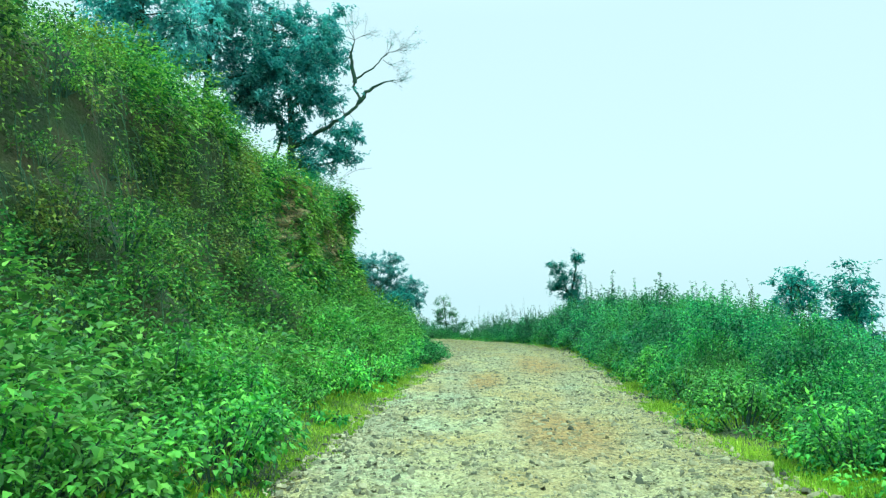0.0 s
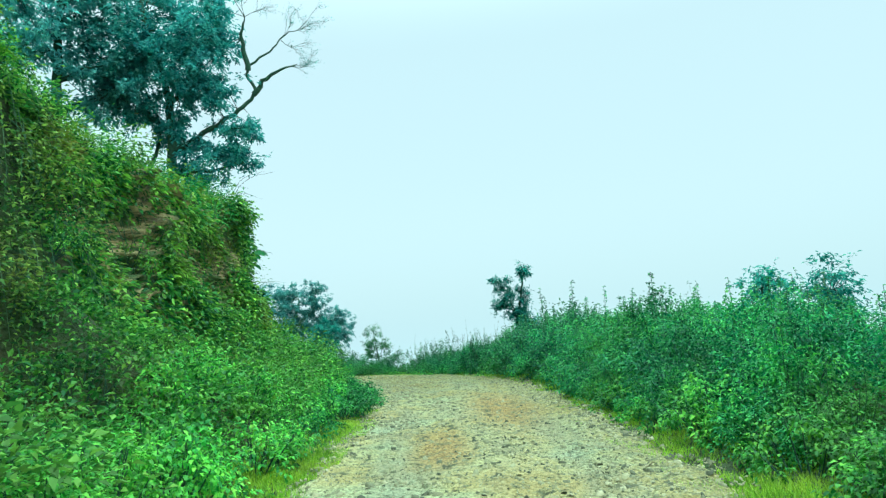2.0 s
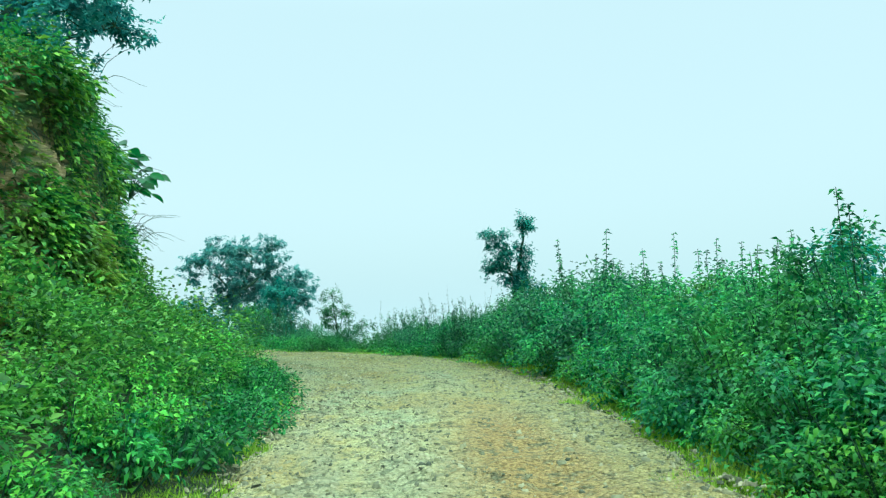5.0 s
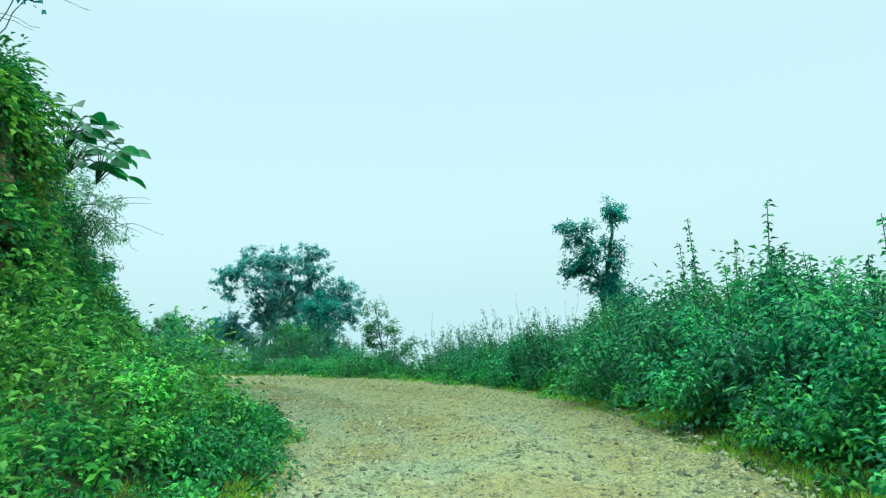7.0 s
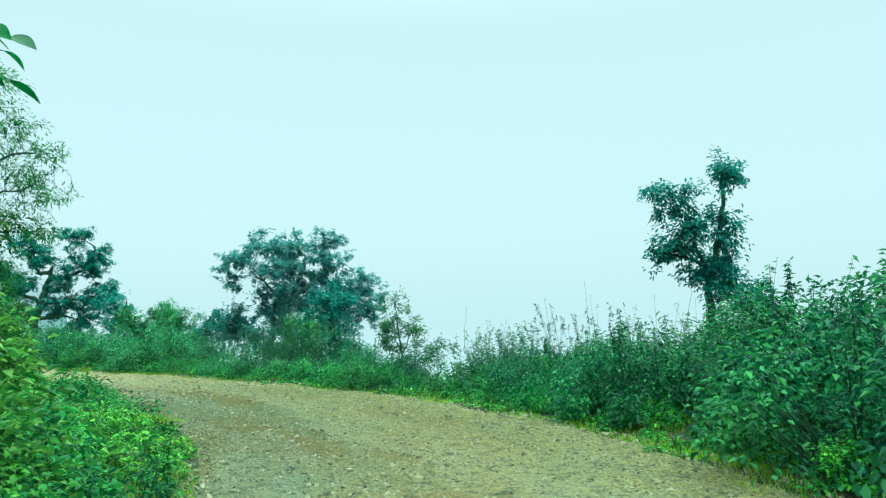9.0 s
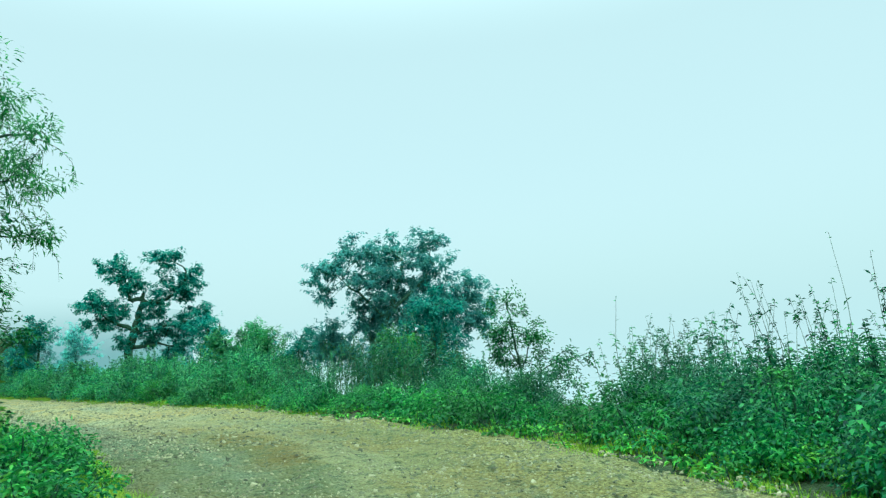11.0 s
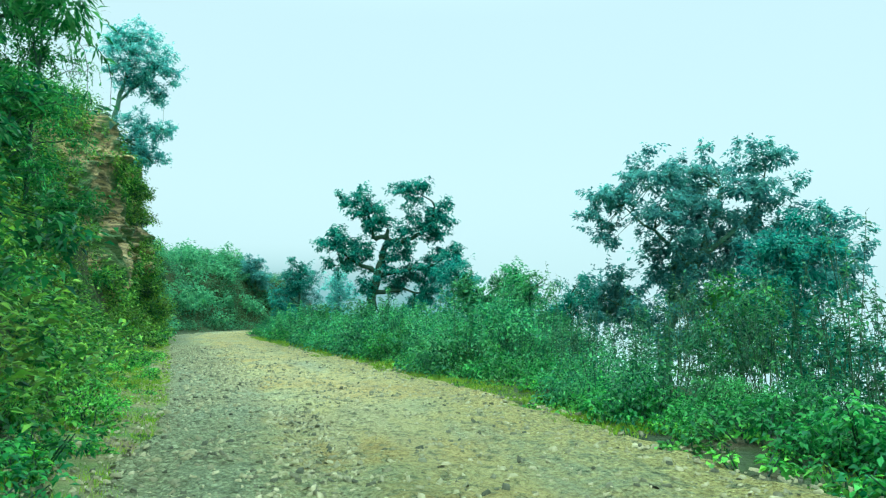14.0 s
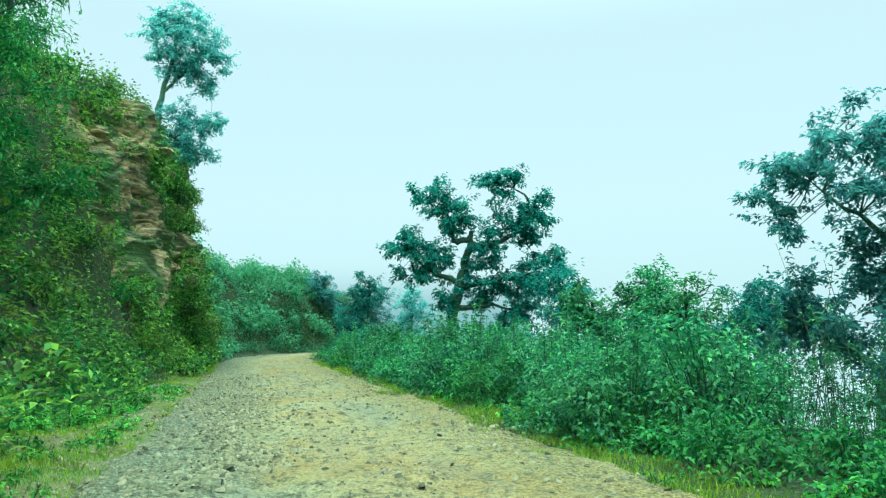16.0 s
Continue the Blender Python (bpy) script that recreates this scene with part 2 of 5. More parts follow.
        put.inputs["Location"].default_value, put.inputs["Scale"].default_value = (-across / rx, -on_ / ry, 0), (1 / rx, 1 / ry, 1)
        l.new(uv.outputs[0], put.inputs[0])
        span.operation, wave.operation = "LENGTH", "MULTIPLY_ADD"
        l.new(put.outputs[0], span.inputs[0])
        l.new(mid, wave.inputs[0])
        wave.inputs[1].default_value = 1.6
        l.new(span.outputs["Value"], wave.inputs[2])
        l.new(wave.outputs[0], hole.inputs[0])
        hole.inputs[1].default_value, hole.inputs[2].default_value, hole.inputs[3].default_value, hole.inputs[4].default_value = 1.95, 1.25, 0.0, 0.85
        dust = mixed(n, l, hole.outputs[0], dust, ramp(n, l, fine, [(0.36, (0.24, 0.145, 0.045)), (0.6, (0.46, 0.32, 0.115))]))
    dust = mixed(n, l, near_lane(2.1, 1.4, 0.8, mid), dust, ramp(n, l, fine, [(0.35, (0.18, 0.16, 0.05)), (0.6, (0.42, 0.38, 0.15))]))
    w = ramp(n, l, mid, [(0.36, (0.15,) * 3), (0.5, (0.95,) * 3)])
    # the stonier wheel lane on the hill side beyond the bend
    lane, past, sway = (n.new("ShaderNodeMapRange") for _ in range(3))
    off = n.new("ShaderNodeMath")
    off.operation = "ADD"
    l.new(mid, sway.inputs[0])
    sway.inputs[3].default_value, sway.inputs[4].default_value = -1.3, 1.3
    l.new(way.outputs["X"], off.inputs[0])
    l.new(sway.outputs[0], off.inputs[1])
    l.new(off.outputs[0], lane.inputs[0])
    lane.inputs[1].default_value, lane.inputs[2].default_value = -0.55, -1.45
    l.new(way.outputs["Y"], past.inputs[0])
    past.inputs[1].default_value, past.inputs[2].default_value = 34, 42
    both = n.new("ShaderNodeMath")
    both.operation = "MULTIPLY"
    l.new(lane.outputs[0], both.inputs[0])
    l.new(past.outputs[0], both.inputs[1])
    w = mixed(n, l, both.outputs[0], w, (0.22, 0.22, 0.22))
    col = mixed(n, l, w, stone, dust)
    col = mixed(n, l, 0.6, col, ramp(n, l, fine, [(0.36, (0.22, 0.22, 0.17)), (0.54, (1, 1, 1))]), "MULTIPLY")
    col = mixed(n, l, 0.55, col, ramp(n, l, mid, [(0.36, (0.3, 0.28, 0.2)), (0.47, (1.08, 1.08, 1.08))]), "MULTIPLY")
    # surface painted darker on the bend, following a dip in exposure
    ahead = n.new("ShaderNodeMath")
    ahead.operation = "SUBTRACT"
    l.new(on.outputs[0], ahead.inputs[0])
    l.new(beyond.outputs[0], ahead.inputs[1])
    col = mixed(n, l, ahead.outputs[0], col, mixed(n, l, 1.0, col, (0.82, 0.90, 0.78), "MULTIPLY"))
    l.new(col, b.inputs["Base Color"])
    b.inputs["Roughness"].default_value, b.inputs["Specular IOR Level"].default_value = 0.9, 0.15
    h = n.new("ShaderNodeMath")
    h.operation = "SUBTRACT"
    l.new(mid, h.inputs[0])
    l.new(big.outputs["Distance"], h.inputs[1])
    bu = n.new("ShaderNodeBump")
    bu.inputs["Strength"].default_value, bu.inputs["Distance"].default_value = 1.0, 0.08
    l.new(h.outputs[0], bu.inputs["Height"])
    l.new(bu.outputs[0], b.inputs["Normal"])
    return m


def stone_material():
    m, n, l, b = material("broken_stone")
    who = n.new("ShaderNodeObjectInfo")
    geo = n.new("ShaderNodeNewGeometry")
    a = n.new("ShaderNodeMath")
    a.operation = "ADD"
    l.new(who.outputs["Random"], a.inputs[0])
    l.new(geo.outputs["Random Per Island"], a.inputs[1])
    fr = n.new("ShaderNodeMath")
    fr.operation = "FRACT"
    l.new(a.outputs[0], fr.inputs[0])
    col = ramp(n, l, fr.outputs[0], [(0.0, (0.065, 0.08, 0.05)), (0.3, (0.19, 0.205, 0.12)), (0.7, (0.335, 0.345, 0.19)), (1.0, (0.42, 0.42, 0.25))])
    f = noise_at(n, l, 25, 5)
    col = mixed(n, l, 0.6, col, ramp(n, l, f, [(0.3, (0.45, 0.42, 0.36)), (0.65, (1, 1, 1))]), "MULTIPLY")
    l.new(col, b.inputs["Base Color"])
    b.inputs["Roughness"].default_value, b.inputs["Specular IOR Level"].default_value = 0.8, 0.2
    bu = n.new("ShaderNodeBump")
    bu.inputs["Strength"].default_value, bu.inputs["Distance"].default_value = 0.5, 0.02
    l.new(f, bu.inputs["Height"])
    l.new(bu.outputs[0], b.inputs["Normal"])
    return m


def earth_material():
    m, n, l, b = material("trodden_earth")
    f, g = noise_at(n, l, 1.6, 6), noise_at(n, l, 22, 6, rough=0.7)
    col = ramp(n, l, f, [(0.34, (0.09, 0.19, 0.035)), (0.46, (0.15, 0.21, 0.06)), (0.56, (0.20, 0.21, 0.08)), (0.7, (0.17, 0.14, 0.06))])
    col = mixed(n, l, 0.7, col, ramp(n, l, g, [(0.32, (0.25, 0.25, 0.2)), (0.55, (1, 1, 1))]), "MULTIPLY")
    l.new(col, b.inputs["Base Color"])
    b.inputs["Roughness"].default_value = 0.95
    bu = n.new("ShaderNodeBump")
    bu.inputs["Strength"].default_value, bu.inputs["Distance"].default_value = 0.9, 0.05
    l.new(g, bu.inputs["Height"])
    l.new(bu.outputs[0], b.inputs["Normal"])
    return m


EARTH = earth_material()
# haze on the farther trees, painted in as paler bark
BARK_PALE = bark_material("haze_paled_bark", 2.0)
BARK, SOIL, ROCK, TRACK, STONE = bark_material(), soil_material(), rock_material(), road_material(), stone_material()


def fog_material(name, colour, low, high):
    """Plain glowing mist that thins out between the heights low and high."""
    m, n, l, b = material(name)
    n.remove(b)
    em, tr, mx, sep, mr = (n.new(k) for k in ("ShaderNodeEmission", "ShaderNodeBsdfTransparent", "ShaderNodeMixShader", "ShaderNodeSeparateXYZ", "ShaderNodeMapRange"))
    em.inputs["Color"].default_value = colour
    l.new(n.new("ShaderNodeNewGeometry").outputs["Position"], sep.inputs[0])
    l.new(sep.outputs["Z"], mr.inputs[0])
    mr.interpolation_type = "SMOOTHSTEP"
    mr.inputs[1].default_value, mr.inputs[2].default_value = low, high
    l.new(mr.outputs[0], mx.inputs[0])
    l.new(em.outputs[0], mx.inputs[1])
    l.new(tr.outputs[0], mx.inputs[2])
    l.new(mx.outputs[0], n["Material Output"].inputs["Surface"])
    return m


# ---------- mesh helpers ----------
def mesh_of(name, verts, quads, mat, smooth=False):
    """A mesh from an array of places and an array of faces, all with the same number of corners."""
    verts, quads = np.asarray(verts, dtype=np.float32), np.asarray(quads, dtype=np.int32)
    me = bpy.data.meshes.new(name)
    k = quads.shape[1]
    me.vertices.add(len(verts))
    me.vertices.foreach_set("co", verts.ravel())
    me.loops.add(quads.size)
    me.loops.foreach_set("vertex_index", quads.ravel())
    me.polygons.add(len(quads))
    me.polygons.foreach_set("loop_start", np.arange(0, quads.size, k, dtype=np.int32))
    if smooth:
        me.polygons.foreach_set("use_smooth", np.ones(len(quads), dtype=bool))
    me.update(calc_edges=True)
    me.materials.append(mat)
    return me


def part(name, me, parent, label=""):
    ob = new(name, me)
    ob.parent = parent
    return tagged(ob, label)


def thing(name, place, label, category, group=""):
    ob = new(name)
    ob.empty_display_size = 0.2
    ob.location = place
    return tagged(ob, label, category, group)


def unit(v):
    return v / np.maximum(np.linalg.norm(v, axis=-1, keepdims=True), 1e-6)


def leaf_blades(rng, at, out, length, width, droop=0.25, fold=0.25, oval=False):
    """Folded pointed leaves at the places `at`, growing along `out`: places and quads."""
    n = len(at)
    axis = unit((out + rng.normal(0, 0.4, (n, 3))) * np.array([1, 1, 0.55]) + np.array([0, 0, -droop]))
    side = unit(np.cross(axis, np.array([0, 0, 1.0]) + rng.normal(0, 0.28, (n, 3))))
    up = np.cross(side, axis)
    L = (length * rng.uniform(0.55, 1.25, n))[:, None]
    W = (width * rng.uniform(0.6, 1.2, n))[:, None]
    mid = at + axis * L * 0.45
    tip = at + axis * L - up * L * 0.18
    if oval:
        low = at + axis * L * 0.38
        rows = [at - side * W * 0.06, at + side * W * 0.06, low - side * W * 0.5 + up * W * fold, low + side * W * 0.5 + up * W * fold,
                tip - side * W * 0.08, tip + side * W * 0.08]
        v = np.stack(rows, 1).reshape(-1, 3)
        k = np.arange(n)[:, None] * 6
        return v, np.concatenate([k + np.array([[0, 1, 3, 2]]), k + np.array([[2, 3, 5, 4]])])
    v = np.stack([at, mid + side * W / 2 + up * W * fold, tip, mid - side * W / 2 + up * W * fold], 1).reshape(-1, 3)
    return v, np.arange(4 * n).reshape(n, 4)


def joined(pieces):
    vs, fs, k = [], [], 0
    for v, f in pieces:
        vs.append(v)
        fs.append(f + k)
        k += len(v)
    return np.concatenate(vs), np.concatenate(fs)


def ball_leaves(rng, centre, radius, count, length, width, subs=7, flat=0.8, reach=0.95, tuft=0.5, oval=False):
    """An uneven clump of leaves: several tufts round a centre."""
    c = np.asarray(centre, float)
    tufts = c + unit(rng.normal(0, 1, (subs, 3))) * radius * rng.uniform(0.25, reach, (subs, 1)) * np.array([1, 1, flat])
    pick = rng.integers(0, subs, count)
    off = rng.normal(0, 1, (count, 3))
    at = tufts[pick] + unit(off) * (rng.uniform(0, 1, (count, 1)) ** 0.5) * radius * tuft * rng.uniform(0.6, 1.3, subs)[pick][:, None]
    out = unit(at - c + 0.001) * 0.6 + unit(off) * 0.6
    return leaf_blades(rng, at, out, length, width, oval=oval)


def tube(path, radii, sides=7):
    """A tapered bent stem along a path."""
    p = np.asarray(path, float)
    t = unit(np.gradient(p, axis=0))
    a = unit(np.cross(t, np.array([0.31, 0.87, 0.38])))
    b = np.cross(t, a)
    ang = np.linspace(0, 2 * np.pi, sides, endpoint=False)
    ring = a[:, None] * np.cos(ang)[None, :, None] + b[:, None] * np.sin(ang)[None, :, None]
    v = (p[:, None] + ring * np.asarray(radii)[:, None, None]).reshape(-1, 3)
    i, j = np.meshgrid(np.arange(len(p) - 1), np.arange(sides), indexing="ij")
    k = (j + 1) % sides
    f = np.stack([i * sides + j, i * sides + k, (i + 1) * sides + k, (i + 1) * sides + j], -1).reshape(-1, 4)
    return v, f


def bent(points, steps=5, wobble=0.0, rng=None):
    """A smooth line through the points."""
    p = np.asarray(points, float)
    e = np.concatenate([[2 * p[0] - p[1]], p, [2 * p[-1] - p[-2]]])
    res = []
    for i in range(len(p) - 1):
        a, b, c, d = e[i:i + 4]
        for t in np.linspace(0, 1, steps, endpoint=False):
            res.append(0.5 * (2 * b + (c - a) * t + (2 * a - 5 * b + 4 * c - d) * t * t + (3 * b - a - 3 * c + d) * t ** 3))
    res = np.array(res + [p[-1]])
    if wobble:
        res[1:-1] += rng.normal(0, wobble, (len(res) - 2, 3))
    return res


def lattice(x, y, scale, seed):
    """Smooth noise from -1 to 1 over the plan."""
    x, y = np.asarray(x, float) / scale + seed * 17.3, np.asarray(y, float) / scale + seed * 5.7
    i, j = np.floor(x), np.floor(y)
    u, v = x - i, y - j
    u, v = u * u * (3 - 2 * u), v * v * (3 - 2 * v)

    def h(a, b):
        s = np.sin(a * 127.1 + b * 311.7 + seed) * 43758.5453
        return (s - np.floor(s)) * 2 - 1
    return (h(i, j) * (1 - u) + h(i + 1, j) * u) * (1 - v) + (h(i, j + 1) * (1 - u) + h(i + 1, j + 1) * u) * v


# ---------- plan: the track, the hill on its one side, the drop on the other ----------
CENTRE = [(0.2, -14), (0.3, -6), (0.5, 0), (0.9, 8), (1.3, 13), (1.8, 18), (2.2, 24), (1.7, 29), (-0.2, 33.8), (-3.3, 38), (-8.7, 43),
          (-12.6, 46.2), (-19, 51.2), (-28, 58.2), (-36.5, 65), (-42.5, 71), (-45.6, 78.5), (-46.5, 90), (-46.5, 108)]
LINE = bent(np.array([(x, y, 0) for x, y in CENTRE]), 14)[:, :2]
TANGENT = unit(np.gradient(LINE, axis=0))
ALONG = np.concatenate([[0], np.cumsum(np.linalg.norm(np.diff(LINE, axis=0), axis=1))])
ALONG -= np.interp(0, LINE[:40, 1], ALONG[:40])


def half_width(s):
    return np.interp(s, [0, 20, 28, 44, 60], [1.95, 2.1, 2.5, 2.45, 2.35])


def locate(x, y):
    """Metres along the track, and to the right of its middle."""
    x, y = np.atleast_1d(np.asarray(x, float)), np.atleast_1d(np.asarray(y, float))
    s, lat = np.empty(len(x)), np.empty(len(x))
    for a in range(0, len(x), 4000):
        b = slice(a, a + 4000)
        dx, dy = x[b, None] - LINE[:, 0], y[b, None] - LINE[:, 1]
        k = np.argmin(dx * dx + dy * dy, 1)
        i = np.arange(len(k))
        qx, qy, tx, ty = dx[i, k], dy[i, k], TANGENT[k, 0], TANGENT[k, 1]
        s[b] = ALONG[k] + np.clip(qx * tx + qy * ty, -1, 1)
        side = qx * ty - qy * tx
        far = np.hypot(qx, qy)
        lat[b] = np.where(far > 3, np.where(side >= 0, 1, -1) * far, side)
    return s, lat


def spot(s, lat):
    """The place in the plan at s metres along the track and lat to the right of its middle."""
    x, y = np.interp(s, ALONG, LINE[:, 0]), np.interp(s, ALONG, LINE[:, 1])
    tx, ty = np.interp(s, ALONG, TANGENT[:, 0]), np.interp(s, ALONG, TANGENT[:, 1])
    return x + ty * lat, y - tx * lat


S_KEYS = [-10, 0, 12, 20, 25, 29, 33, 38, 46, 60, 67, 71, 77, 80, 84, 90, 98]
TOE = [1.8, 1.8, 1.8, 2.1, 2.6, 2.9, 2.1, 1.4, 1.6, 2.2, 2.0, 1.3, 0.9, 1.4, 1.6, 1.5, 1.5]
FACE = [4.0, 4.0, 3.2, 2.2, 1.3, 1.1, 2.2, 2.4, 3.0, 4.0, 3.4, 2.6, 2.0, 2.6, 3.6, 3.6, 4.0]
RISE = [5.4, 5.3, 4.9, 4.7, 4.7, 4.7, 4.6, 5.0, 6.0, 6.4, 8.4, 10.4, 9.8, 8.2, 8.0, 7.4, 5.4]
SLOPE = [0.9, 0.85, 0.7, 0.55, 0.42, 0.38, 0.4, 0.5, 0.75, 0.75, 0.7, 0.65, 0.5, 0.4, 0.4, 0.4, 0.35]


def height(x, y):
    x, y = np.atleast_1d(np.asarray(x, float)), np.atleast_1d(np.asarray(y, float))
    s, lat = locate(x, y)
    hw = half_width(s)
    d, e = -lat - hw, lat - hw
    toe, face, rise, slope = (np.interp(s, S_KEYS, k) for k in (TOE, FACE, RISE, SLOPE))
    bank = np.interp(s, [2, 6, 28, 32], [0, 1, 1, 0])
    foot = toe + 0.52 * face * bank
    f = np.clip((d - foot) / (toe + face - foot), 0, 1)
    f = 0.6 * f + 0.4 * f * f * (3 - 2 * f)
    up = np.maximum(d - toe - face, 0)
    left = 0.12 * np.clip(d, 0, toe) + 0.36 * bank * np.clip(d - 0.5, 0, foot - 0.5) + (rise - 0.36 * bank * (foot - 0.5)) * f + 14 * (1 - np.exp(-up * slope / 14))
    rough = np.clip(d - 0.6, 0, 1.5)
    ledge = np.clip(d - toe, 0, 1) * np.clip((toe + face + 1.5 - d) / 1.5, 0, 1)
    left += ledge * 0.34 * np.sin(4.4 * f * rise / 2.2 + 2.2 * lattice(x, y, 1.9, 21)) + ledge * 0.45 * np.abs(lattice(x, y, 1.25, 22))
    left += rough * (0.44 * lattice(x, y, 2.3, 1) + 0.22 * lattice(x, y, 0.95, 2)) + np.clip(d - 6, 0, 20) * 0.12 * lattice(x, y, 9, 3)
    k1 = np.interp(s, [0, 30, 38, 60, 90], [0.75, 0.6, 0.16, 0.16, 0.2])
    berm = np.interp(s, [0, 9, 16, 29, 33, 38, 60], [0.15, 0.3, 0.8, 0.8, 0.35, 0.1, 0.1]) * np.exp(-((e - 2.6) / 1.2) ** 2)
    right = berm - k1 * np.clip(e - 3.2, 0, 7.5) - 0.8 * np.clip(e - 10.7, 0, 70) + 0.1 * np.clip(e, 0, 1) * lattice(x, y, 1.7, 4)
    z = np.where(d > 0, left, np.where(e > 0, right, 0.0))
    out = np.clip((np.hypot(x + 20, y - 42) - 57) / 45, 0, 1)
    z = z - 75 * out * out * (3 - 2 * out)
    return z - 0.09 * np.clip(np.minimum(-d, -e) / 0.25, 0, 1)


def lines(a, b, step, reach):
    inner = np.arange(a, b + step / 2, step)
    grow = step * np.cumsum(1.32 ** np.arange(1, 60))
    grow = grow[grow < reach]
    return np.concatenate([a - grow[::-1], inner, inner[-1] + grow])


def graded(a, b, c, d, fine, coarse):
    """Lines that lie close between b and c, and wider out to a and d."""
    wide = lines(a, d, coarse, 2500)
    return np.concatenate([wide[wide < b - 0.01], np.arange(b, c, fine), wide[wide > c - 0.01]])


gx, gy = graded(-58, -12, 0, 15, 0.25, 0.5), graded(-10, -1, 38, 96, 0.25, 0.5)
X, Y = np.meshgrid(gx, gy)
Z = height(X.ravel(), Y.ravel())
nx = len(gx)
i, j = np.meshgrid(np.arange(len(gy) - 1), np.arange(nx - 1), indexing="ij")
F = np.stack([i * nx + j, i * nx + j + 1, (i + 1) * nx + j + 1, (i + 1) * nx + j], -1).reshape(-1, 4)
tagged(new("ground", mesh_of("ground", np.stack([X.ravel(), Y.ravel(), Z], 1), F, SOIL, True)), "earth hillside and falling slope under green growth", "ground", kind="structure")

# the stony track itself
rs, rl = np.concatenate([np.arange(-10, 3, 0.3), np.arange(3, 66, 0.11), np.arange(66, 112, 0.4)]), np.linspace(-1, 1, 41)
RS, RL = np.meshgrid(rs, rl, indexing="ij")
edge = 1 + 0.07 * lattice(RS, RL * 3, 1.4, 8) + 0.05 * lattice(RS, RL * 3, 0.45, 9)
lat = RL * (half_width(RS) + 0.12) * edge
RX, RY = spot(RS.ravel(), lat.ravel())
bump = 0.03 * lattice(RX, RY, 0.45, 11) + 0.026 * lattice(RX, RY, 0.17, 12) + 0.03 * lattice(RX, RY, 1.5, 13)
ruts = -0.035 * (np.exp(-((np.abs(lat.ravel()) - 0.8) / 0.28) ** 2))
RZ = 0.03 + bump + ruts - 0.09 * np.clip((np.abs(RL.ravel()) - 0.88) / 0.12, 0, 1)
m = len(rl)
i, j = np.meshgrid(np.arange(len(rs) - 1), np.arange(m - 1), indexing="ij")
F = np.stack([i * m + j, (i + 1) * m + j, (i + 1) * m + j + 1, i * m + j + 1], -1).reshape(-1, 4)
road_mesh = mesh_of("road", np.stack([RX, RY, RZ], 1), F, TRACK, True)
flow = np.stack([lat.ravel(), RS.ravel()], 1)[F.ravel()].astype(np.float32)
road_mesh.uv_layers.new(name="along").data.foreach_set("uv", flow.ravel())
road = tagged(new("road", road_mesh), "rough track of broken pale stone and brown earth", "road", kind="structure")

# trodden earth between the track and the hill beyond the bend
vs, vl = np.arange(41, 68, 0.2), np.linspace(0, 1, 9)
VS, VL = np.meshgrid(vs, vl, indexing="ij")
broad = 1.25 * np.clip(np.minimum((VS - 41) / 5, (68 - VS) / 5), 0, 1) * (0.9 + 0.6 * lattice(VS, VS * 0, 0.7, 15))
vlat = -(half_width(VS) - 0.25 + VL * (broad + 0.25))
VX, VY = spot(VS.ravel(), vlat.ravel())
VZ = np.maximum(height(VX, VY), -0.02) + 0.025 + 0.02 * lattice(VX, VY, 0.3, 16) - 0.12 * np.clip((VL.ravel() - 0.85) / 0.15, 0, 1) - 0.06 * np.clip((0.2 - VL.ravel()) / 0.2, 0, 1)
m = len(vl)
i, j = np.meshgrid(np.arange(len(vs) - 1), np.arange(m - 1), indexing="ij")
F = np.stack([i * m + j, i * m + j + 1, (i + 1) * m + j + 1, (i + 1) * m + j], -1).reshape(-1, 4)
tagged(new("verge_soil", mesh_of("verge_soil", np.stack([VX, VY, VZ], 1), F, EARTH, True)), "trodden brown earth with low grass beside the track", "ground", kind="structure")

# glowing shell that stands in for the mist filling the valley
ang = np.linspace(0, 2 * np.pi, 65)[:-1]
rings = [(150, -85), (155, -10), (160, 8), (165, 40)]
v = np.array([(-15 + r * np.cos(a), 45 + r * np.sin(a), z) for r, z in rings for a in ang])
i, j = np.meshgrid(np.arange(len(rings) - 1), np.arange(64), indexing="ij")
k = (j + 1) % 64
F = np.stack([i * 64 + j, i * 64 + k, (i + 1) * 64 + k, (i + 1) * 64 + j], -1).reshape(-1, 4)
mist = tagged(new("backdrop", mesh_of("backdrop", v, F, fog_material("valley_mist_glow", (0.66, 0.85, 0.88, 1), -12, 40), True)), "glowing pale blue-green backdrop shell standing in for the valley mist", "mist", kind="structure")
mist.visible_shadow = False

# a darker hillside in the mist, drawn as a glowing sheet in haze colour
ridge_mat = fog_material("ridge_haze_glow", (0.24, 0.45, 0.46, 1), 1.0, 15.0)
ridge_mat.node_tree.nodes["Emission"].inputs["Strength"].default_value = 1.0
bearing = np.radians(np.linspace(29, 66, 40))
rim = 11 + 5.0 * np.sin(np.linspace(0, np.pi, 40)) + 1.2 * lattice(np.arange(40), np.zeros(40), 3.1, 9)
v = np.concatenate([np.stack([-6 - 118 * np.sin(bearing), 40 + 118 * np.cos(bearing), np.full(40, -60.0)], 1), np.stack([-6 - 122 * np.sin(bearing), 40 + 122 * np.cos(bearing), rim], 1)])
F = np.array([(q + 1, q, 40 + q, 41 + q) for q in range(39)])
ridge = tagged(new("backdrop_ridge", mesh_of("ridge", v, F, ridge_mat, True)), "distant hillside as a glowing sheet in haze colour", "hill", kind="structure")
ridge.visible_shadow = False


